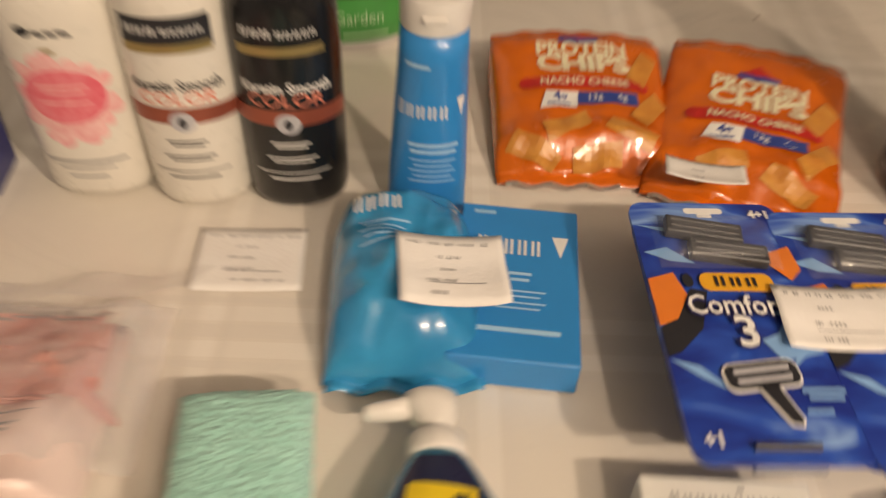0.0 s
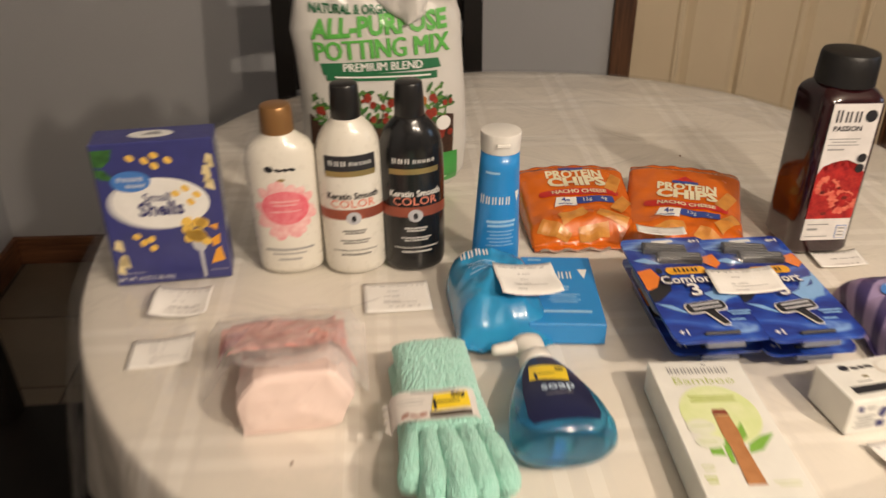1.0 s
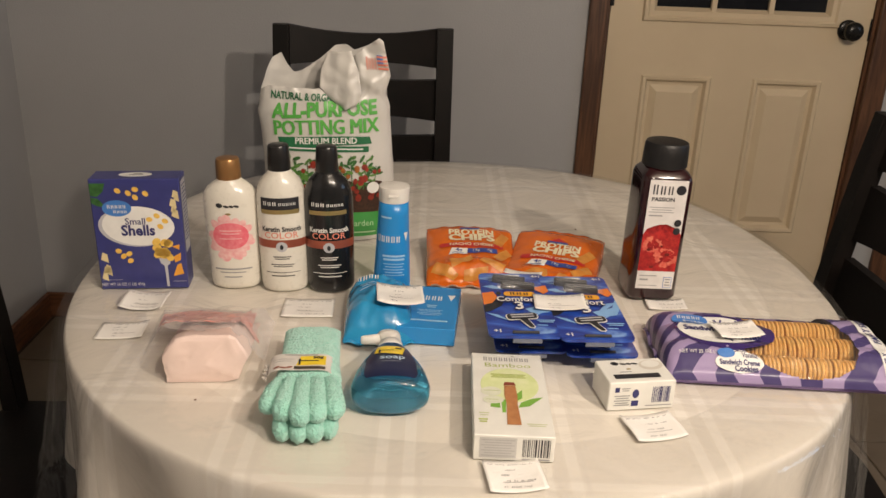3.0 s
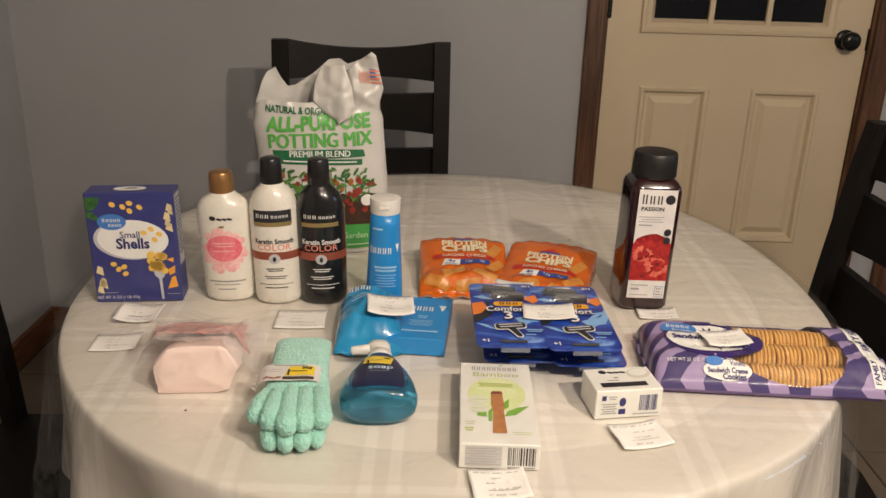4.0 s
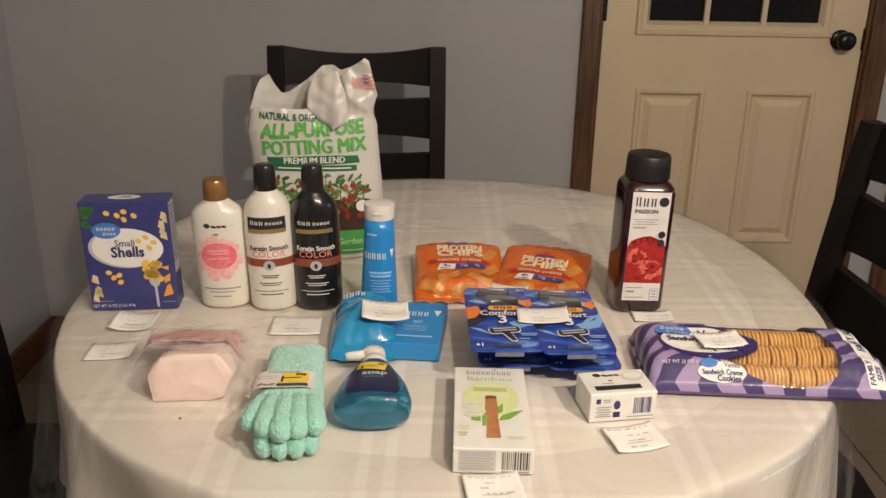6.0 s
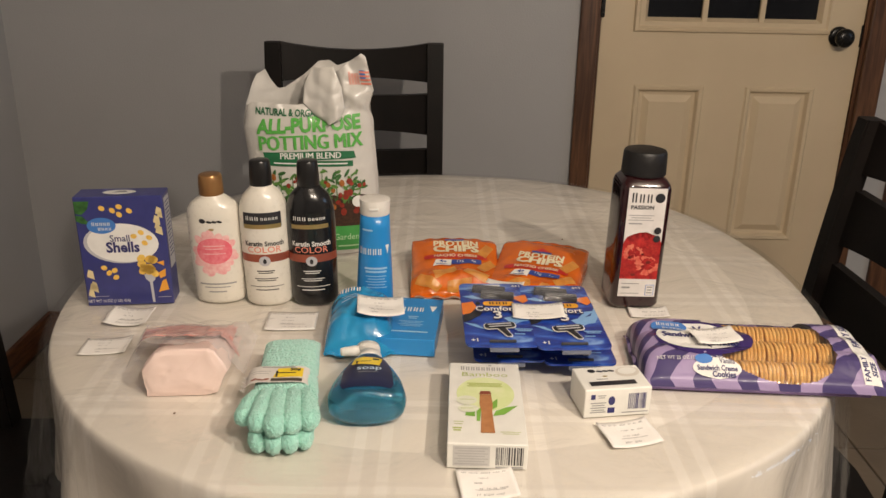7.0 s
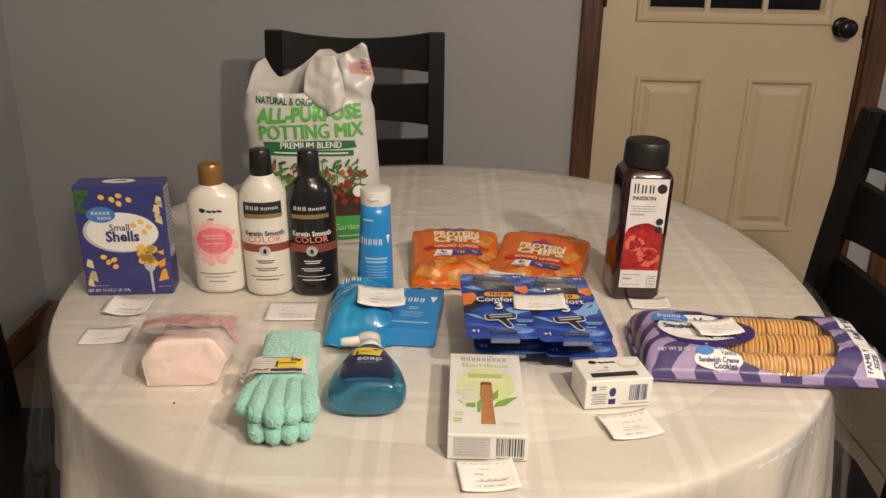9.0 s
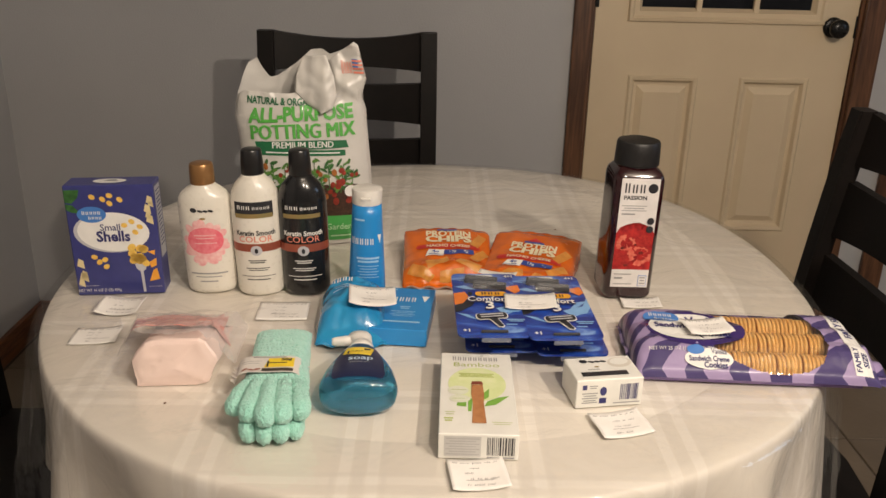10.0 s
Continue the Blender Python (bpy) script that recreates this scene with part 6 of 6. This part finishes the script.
def capsule(points, radii, seed):
    """A soft finger along points in plan."""
    bm = bmesh.new()
    pts = [Vector(p) for p in points]
    n, rings = 48, []
    path = []
    steps = 56
    for k in range(steps + 1):
        s = k / steps * (len(pts) - 1)
        i = min(int(s), len(pts) - 2)
        path.append((pts[i].lerp(pts[i + 1], s - i), radii[i] + (radii[i + 1] - radii[i]) * (s - i), k / steps))
    way = (pts[-1] - pts[0]).normalized()
    side = way.cross(Vector((0, 0, 1))).normalized()
    up = side.cross(way)
    total = (pts[-1] - pts[0]).length
    for q, r, s in path:
        tip = (1 - s) * total / r
        k = math.sqrt(max(0.02, 1 - (1 - min(1, tip)) ** 2))
        root = s * total / r
        k *= math.sqrt(max(0.3, 1 - (1 - min(1, root)) ** 2))
        rings.append([bm.verts.new(q + side * (r * k * math.cos(2 * math.pi * j / n)) + up * (r * 0.92 * k * math.sin(2 * math.pi * j / n))) for j in range(n)])
    for a, b in zip(rings, rings[1:]):
        for j in range(n):
            bm.faces.new((a[j], a[(j + 1) % n], b[(j + 1) % n], b[j]))
    bm.faces.new(rings[0][::-1])
    bm.faces.new(rings[-1])
    bm.normal_update()
    return fluff(bm, 0.0013, 240)


def pile(glove, seed, per_area=480000):
    """The fluffy pile: fine tufts standing off the yarn."""
    random.seed(seed)
    points, faces = [], []
    for ob in list(glove.children):
        for poly in ob.data.polygons:
            if poly.normal.z < -0.3:
                continue
            want = poly.area * per_area
            for _ in range(int(want) + (random.random() < want % 1)):
                co = [ob.data.vertices[i].co for i in poly.vertices[:3]]
                a, c = random.random(), random.random()
                q = co[0].lerp(co[1], a).lerp(co[2], c * 0.9)
                way = (poly.normal + 0.8 * Vector((random.uniform(-1, 1), random.uniform(-1, 1), random.uniform(-1, 1)))).normalized() * random.uniform(0.0009, 0.0023)
                side = way.cross(Vector((random.uniform(-1, 1), random.uniform(-1, 1), random.uniform(-1, 1)))).normalized() * 0.00020
                n = len(points)
                points += [q - side, q + side, q + way]
                faces.append((n, n + 1, n + 2))
    me = bpy.data.meshes.new("fluff_layer")
    me.from_pydata(points, [], faces)
    me.materials.append(PILE)
    ob = new("fluff_layer", me)
    ob.parent = glove
    tagged(ob, "fine fluffy mint green yarn pile", kind="stuff")


def build_glove(m, tips, label, lift):
    b = thing("fluffy_glove", m, label, "glove", "pair of gloves")
    W, L = 0.090, 0.152
    bm = sheet(lambda u, v: ((u - 0.5) * W * (1.0 + 0.10 * math.exp(-((v - 0.1) / 0.2) ** 2)), 0.02 + L * v, 0.017 * max(0.0, 1 - abs(2 * u - 1) ** 4) ** 0.5 * max(0.0, 1 - abs(2 * v - 1) ** 8) ** 0.5 + 0.002), 90, 150)
    low = sheet(lambda u, v: ((u - 0.5) * W, 0.02 + L * v, 0.0015), 4, 4)
    me = bpy.data.meshes.new("t")
    low.to_mesh(me)
    low.free()
    bm.from_mesh(me)
    bpy.data.meshes.remove(me)
    bm.normal_update()
    part("palm_and_cuff", fluff(bm, 0.0011, 240), MINT, b, "", True)
    for k, (x0, x1, y1, r) in enumerate(tips):
        part("thumb" if k == 4 else "finger", capsule([(x0, 0.034, 0.008), ((x0 + x1) / 2, 0.000, 0.0135), (x1, y1, r + 0.0005)], (r * 0.74, r * 0.98, r * 1.12), k), MINT, b, "", True)
    pile(b, len(tips))
    return b


build_glove(pose(-0.046, 0.170, T1, 0, 0, 5) @ Matrix.Diagonal((0.86, 1, 1.35, 1)), ((-0.028, -0.026, -0.062, 0.0125), (-0.006, -0.004, -0.067, 0.0130), (0.016, 0.018, -0.066, 0.0130), (0.032, 0.038, -0.058, 0.0115)), "fluffy mint green knitted glove under its pair", 0)
build_glove(pose(-0.042, 0.164, T1 + 0.028, 1.5, 0, 5) @ Matrix.Diagonal((0.85, 1, 1, 1)), ((-0.024, -0.030, -0.054, 0.0145), (-0.006, -0.005, -0.066, 0.0155), (0.014, 0.018, -0.060, 0.0150), (0.031, 0.043, -0.052, 0.0140), (-0.040, -0.054, -0.036, 0.0115)), "fluffy mint green knitted glove with white card band", 0.02)


def build_glove_band():
    b = thing("glove_band", pose(-0.0560, 0.2180, T1 + 0.0345, 1, 0, 4), "white cardboard band with yellow sticker round the gloves", "label band")
    W, L = 0.086, 0.040

    def zf(u, v):
        return 0.020 * max(0.0, 1 - abs(2 * u / W) ** 5) ** 0.5 - 0.002

    def fn(u, v):
        x = W * (u - 0.5)
        return (x, L * (v - 0.5) + 0.004 * (2 * u - 1) ** 2, zf(x, 0))
    part("card", sheet(fn, 40, 4, 0.0006), TAGCARD, b, "", False)
    teeth = bmesh.new()
    for side in (-1, 1):
        for k in range(4):
            y = -L / 2 + 0.004 + L * k / 4
            x = side * W / 2
            low = [teeth.verts.new(q) for q in ((x, y, 0.0), (x + side * 0.006, y + L / 8, 0.001), (x, y + L / 4, 0.0))]
            high = [teeth.verts.new(v.co + Vector((0, 0, 0.0012))) for v in low]
            teeth.faces.new(low[::-1])
            teeth.faces.new(high)
            for m in range(3):
                teeth.faces.new((low[m], low[(m + 1) % 3], high[(m + 1) % 3], high[m]))
    part("toothed_edge", teeth, TAGCARD, b)
    on = lambda u, v, d: Vector((u, v + 0.004 * (2 * u / W) ** 2, zf(u, v) + d))
    printed("sticker", [("p", ((-0.006, -0.010), (0.031, -0.008), (0.031, 0.014), (-0.001, 0.013)))], YELLOW, b, on, 0.0008)
    printed("sticker_writing", [("t", "50¢", 0.021, 0.009, 0.009, 1.0, 0.0004), ("r", -0.001, 0.000, 0.022, 0.0022), ("r", -0.003, -0.009, -0.0005, 0.006)], DARK_INK, b, on, 0.0012)
    printed("card_picture", [("r", -0.008, -0.0185, 0.031, -0.0115)], ink("dark brown print", (0.06, 0.045, 0.03)), b, on, 0.0006)
    printed("card_mark", [("e", -0.030, -0.0135, 0.0045, 0.0022, 0.5), ("e", -0.022, -0.0150, 0.0050, 0.0018, -0.3), ("e", -0.014, -0.0140, 0.0045, 0.0022, 0.4)], ink("brick red print", (0.30, 0.10, 0.06)), b, on, 0.0006)
    printed("card_lines", lines(-0.022, 0.020, [0.0165], 0.0022) + lines(-0.036, -0.010, [0.006, 0.001], 0.0010), GREY_INK, b, on, 0.0006)


build_glove_band()


# liquid soap bottle lying on its back
SOAPBLUE = material("clear blue liquid soap", (0.12, 0.56, 0.86), 0.05, other=(0.05, 0.38, 0.66), scale=8, through_light=0.9, ior=1.36, coat=0.4, fine=0.2)
SOAPLABEL = material("dark navy bottle label", (0.012, 0.016, 0.06), 0.3, scale=30, coat=0.4)


def build_soap_bottle():
    b = thing("soap_dispenser", pose(0.0600, 0.176, T1, 0, 0, 3), "clear blue liquid soap pump bottle lying on its back", "soap bottle")
    sec = [(0.0, 0.032, 0.017, 2.4, 0, 0.0265), (0.002, 0.040, 0.0215, 2.4, 0, 0.0265), (0.008, 0.0475, 0.0255, 2.5, 0, 0.0270), (0.022, 0.0500, 0.0270, 2.5, 0, 0.0275), (0.048, 0.0465, 0.0270, 2.5, 0, 0.0275), (0.070, 0.0405, 0.0260, 2.4, 0, 0.027),
           (0.092, 0.0320, 0.0235, 2.3, 0, 0.0265), (0.110, 0.0245, 0.0200, 2.2, 0, 0.026), (0.121, 0.0190, 0.0170, 2.1, 0, 0.026), (0.126, 0.0150, 0.0150, 2, 0, 0.026)]
    lay = lambda x, y, z: (x, z, y)
    part("bottle", loft(sec, 48, lay), SOAPBLUE, b, "", True)
    part("collar", loft([(0.124, 0.0165, 0.0165, 2, 0, 0.026), (0.126, 0.0175, 0.0175, 2, 0, 0.026), (0.138, 0.0172, 0.0172, 2, 0, 0.026), (0.140, 0.0150, 0.0150, 2, 0, 0.026)], 36, lay), CAPWHITE, b, "white pump collar", True)
    pump = part("pump", loft([(0.139, 0.0110, 0.0110, 2, 0, 0.026), (0.150, 0.0115, 0.0115, 2, 0, 0.026), (0.157, 0.0165, 0.0140, 2.3, -0.002, 0.026), (0.167, 0.0170, 0.0140, 2.4, -0.003, 0.026), (0.171, 0.0120, 0.0100, 2.3, -0.003, 0.026)], 32, lay), CAPWHITE, b, "white pump head", True)
    part("nozzle", loft([(0.0, 0.0075, 0.0085), (0.014, 0.0065, 0.0075), (0.026, 0.0055, 0.0065), (0.030, 0.0045, 0.0052)], 20, lambda x, y, z: (-0.012 - z, 0.161 + x - 0.12 * z, 0.027 + y)), CAPWHITE, pump, "", True)
    zs = [s[0] for s in sec]

    def on(u, v, d):
        rx = float(np.interp(v, zs, [s[1] for s in sec]))
        rz = float(np.interp(v, zs, [s[2] for s in sec]))
        k = min(0.98, abs(u) / rx)
        return Vector((u, v, float(np.interp(v, zs, [s[5] for s in sec])) + rz * (1 - k ** 2.4) ** (1 / 2.4) + d))
    bm_rows = []
    label = bmesh.new()
    rows = 12
    for k in range(rows + 1):
        v = 0.012 + (0.118 - 0.012) * k / rows
        half = float(np.interp(v, (0.012, 0.018, 0.060, 0.085, 0.105, 0.118), (0.030, 0.034, 0.031, 0.026, 0.0195, 0.011)))
        bm_rows.append([label.verts.new(on(half * (2 * i / 10 - 1), v, 0.0009)) for i in range(11)])
    for a, c in zip(bm_rows, bm_rows[1:]):
        for i in range(10):
            label.faces.new((a[i], a[i + 1], c[i + 1], c[i]))
    part("label", label, SOAPLABEL, b, "dark navy front label", True)
    printed("sticker", [("p", ((-0.022, 0.072), (0.015, 0.066), (0.019, 0.093), (-0.017, 0.099)))], YELLOW, b, on, 0.0016)
    printed("sticker_writing", [("r", -0.016, 0.079, 0.004, 0.0805), ("r", -0.016, 0.071, -0.0135, 0.0825), ("r", 0.006, 0.084, 0.014, 0.089)], DARK_INK, b, on, 0.0020)
    printed("word", [("t", "soap", 0.002, 0.0585, 0.016, 1.1, 0.0003)], ink("pale blue print", (0.5, 0.62, 0.75)), b, on, 0.0014)
    printed("rule", [("r", -0.012, 0.046, 0.014, 0.0470)], GREY_INK, b, on, 0.0014)


build_soap_bottle()


# pack of pads in a clear film bag
PADPINK = material("pale pink soft plastic", (0.84, 0.67, 0.61), 0.42, other=(0.82, 0.62, 0.56), scale=10, coat=0.2, bump=0.15, bump_scale=30)
PADFILM = film_material("cloudy clear film", (1.0, 0.93, 0.92), 0.24, 0.14)
CORALPIC = material("coral red print", (0.62, 0.26, 0.22), 0.4, other=(0.70, 0.40, 0.35), scale=50, mix=0.7)
PLUM = ink("plum red print", (0.42, 0.15, 0.18))


def build_pad_pack():
    b = thing("pad_pack", pose(-0.1965, 0.249, T1, 0, 0, 5), "pale pink soft pack of pads in cloudy clear film", "soft pack")
    # six-sided end, seen from the front: bottom, flare, shoulder
    outline = ((-0.043, 0.0), (0.036, 0.0), (0.052, 0.005), (0.066, 0.034), (0.051, 0.064), (0.042, 0.068), (-0.016, 0.068), (-0.028, 0.063), (-0.047, 0.038), (-0.047, 0.020))
    bm = bmesh.new()
    rings = []
    for y, k, dz in ((0.0, 0.97, 0.0), (0.003, 1.0, 0.0), (0.05, 1.02, -0.012), (0.10, 1.02, -0.028), (0.140, 0.98, -0.044), (0.152, 0.90, -0.050)):
        rings.append([bm.verts.new((x * k, y, z * (k if z > 0.02 else 1) + (dz * min(1.0, (z - 0.02) / 0.04) if z > 0.02 else 0))) for x, z in outline])
    n = len(outline)
    for k, y in ((0.82, -0.0022), (0.5, -0.0040), (0.2, -0.0046)):
        rings.insert(0, [bm.verts.new((x * k, y, 0.033 + (z - 0.033) * k)) for x, z in outline])
    for a, c in zip(rings, rings[1:]):
        for i in range(n):
            bm.faces.new((a[i], a[(i + 1) % n], c[(i + 1) % n], c[i]))
    bm.faces.new(rings[0][::-1])
    bm.faces.new(rings[-1])
    bmesh.ops.bevel(bm, geom=[e for e in bm.edges if e.calc_face_angle(0) > 0.5], offset=0.0025, segments=2, affect="EDGES")
    bmesh.ops.subdivide_edges(bm, edges=bm.edges[:], cuts=3, use_grid_fill=True)
    bm.normal_update()
    for v in bm.verts:
        dent = 0.0034 * noise.noise(v.co * 32) + 0.0026 * abs(noise.noise(v.co * 70 + Vector((4, 0, 0))))
        v.co += v.normal * dent * min(1.0, max(0.0, v.co.z / 0.008))
    smooth_by_angle(part("pad_body", bm, PADPINK, b, "pale pink wrapped pads"), 24)

    def skin(x, y):
        flank = max(0.0, (0.084 if x < 0 else 0.080) - abs(x))
        roof = 0.072 - 0.30 * max(0.0, y - 0.01)
        z = min(roof, 0.010 + flank * 1.6)
        crease = 0.004 * noise.noise((x * 30, y * 24, 2)) + 0.005 * abs(noise.noise((x * 42 + y * 20, y * 30 - x * 12, 6))) + 0.002 * abs(noise.noise((x * 110, y * 80, 9)))
        return z + crease * min(1.0, flank / 0.01)
    part("film", sheet(lambda u, v: (0.164 * (u - 0.5) * (1 + 0.06 * v), 0.006 + 0.034 * abs(2 * u - 1) ** 2 + (0.170 - 0.034 * abs(2 * u - 1) ** 2) * v, skin(0.164 * (u - 0.5), 0.165 * v) * (1 - 0.85 * max(0, v - 0.85) / 0.15)), 90, 80), PADFILM, b, "cloudy clear film", True)
    part("film_flap", sheet(lambda u, v: (-0.085 + 0.185 * u + 0.01 * v, 0.150 + 0.042 * v + 0.012 * u, 0.034 - 0.022 * v + 0.004 * math.sin(u * 14)), 40, 8), PADFILM, b, "loose film flap", True)
    on = lambda u, v, d: Vector((u, v, skin(u, v) + d))
    printed("coral_picture", [("r", -0.058, 0.062, 0.054, 0.142), ("r", -0.066, 0.074, -0.058, 0.130), ("r", 0.054, 0.074, 0.062, 0.130)] , CORALPIC, b, on, 0.0012)
    printed("plum_picture", [("p", ((-0.068, 0.060), (-0.048, 0.066), (-0.038, 0.125), (-0.052, 0.120)))], PLUM, b, on, 0.0016)
    printed("coral_streak", [("e", -0.006, 0.056, 0.050, 0.005, 0.06), ("e", 0.060, 0.068, 0.013, 0.006, -0.4)], CORALPIC, b, on, 0.0012)
    printed("count_line", lines(-0.034, 0.036, [0.036, 0.030], 0.0026, 0.9) + lines(-0.042, 0.042, [0.046], 0.0018), GREY_INK, b, on, 0.0022)
    printed("flap_line", [("r", -0.05 + 0.012 * k, 0.1365 + 0.002 * math.sin(k * 1.7), -0.05 + 0.012 * (k + 1), 0.1385 + 0.002 * math.sin(k * 1.7)) for k in range(9)], GREY_INK, b, on, 0.0026)


build_pad_pack()


# crumbs on the cloth
CRUMB = material("brown crumb", (0.16, 0.08, 0.04), 0.8)
random.seed(31)
for x, y in ((-0.19, 0.205), (-0.075, 0.155), (0.40, 0.90)):
    bm = bmesh.new()
    bmesh.ops.create_icosphere(bm, subdivisions=1, radius=0.0022)
    for v in bm.verts:
        v.co = v.co * random.uniform(0.6, 1.2)
        v.co.z = max(-0.0009, v.co.z * 0.6)
    tagged(part("crumb", bm, CRUMB, None, "", False, pose(x, y, TOP + 0.001)), "tiny brown crumb lying on the cloth", "crumb", "crumbs")

# floor tiles
TILE = material("brown ceramic tile", (0.16, 0.125, 0.088), 0.35, other=(0.125, 0.095, 0.064), scale=4, mix=0.6, bump=0.15, bump_scale=60)
t_, p_ = nodes_of(TILE)
rnd = t_.nodes.new("ShaderNodeObjectInfo")
hsv = t_.nodes.new("ShaderNodeHueSaturation")
mr = t_.nodes.new("ShaderNodeMapRange")
mr.inputs["To Min"].default_value, mr.inputs["To Max"].default_value = 0.82, 1.15
t_.links.new(rnd.outputs["Random"], mr.inputs["Value"])
t_.links.new(mr.outputs["Result"], hsv.inputs["Value"])
t_.links.new(p_.inputs["Base Color"].links[0].from_socket, hsv.inputs["Color"])
t_.links.new(hsv.outputs["Color"], p_.inputs["Base Color"])
S = 0.33
bm = box(-S / 2 + 0.003, -S / 2 + 0.003, -0.010, S / 2 - 0.003, S / 2 - 0.003, 0.0, 0.0015, 1)
tile_mesh = bpy.data.meshes.new("tile")
bm.to_mesh(tile_mesh)
bm.free()
tile_mesh.materials.append(TILE)
for i in range(14):
    for j in range(19):
        x, y = LEFT + 0.02 + S * (i + 0.5), BACK - S * (j + 0.5)
        if x + S / 2 < RIGHT + 0.01:
            o = new("tile", tile_mesh)
            o.parent = floor
            o.matrix_basis = pose(x, y, FLOOR)
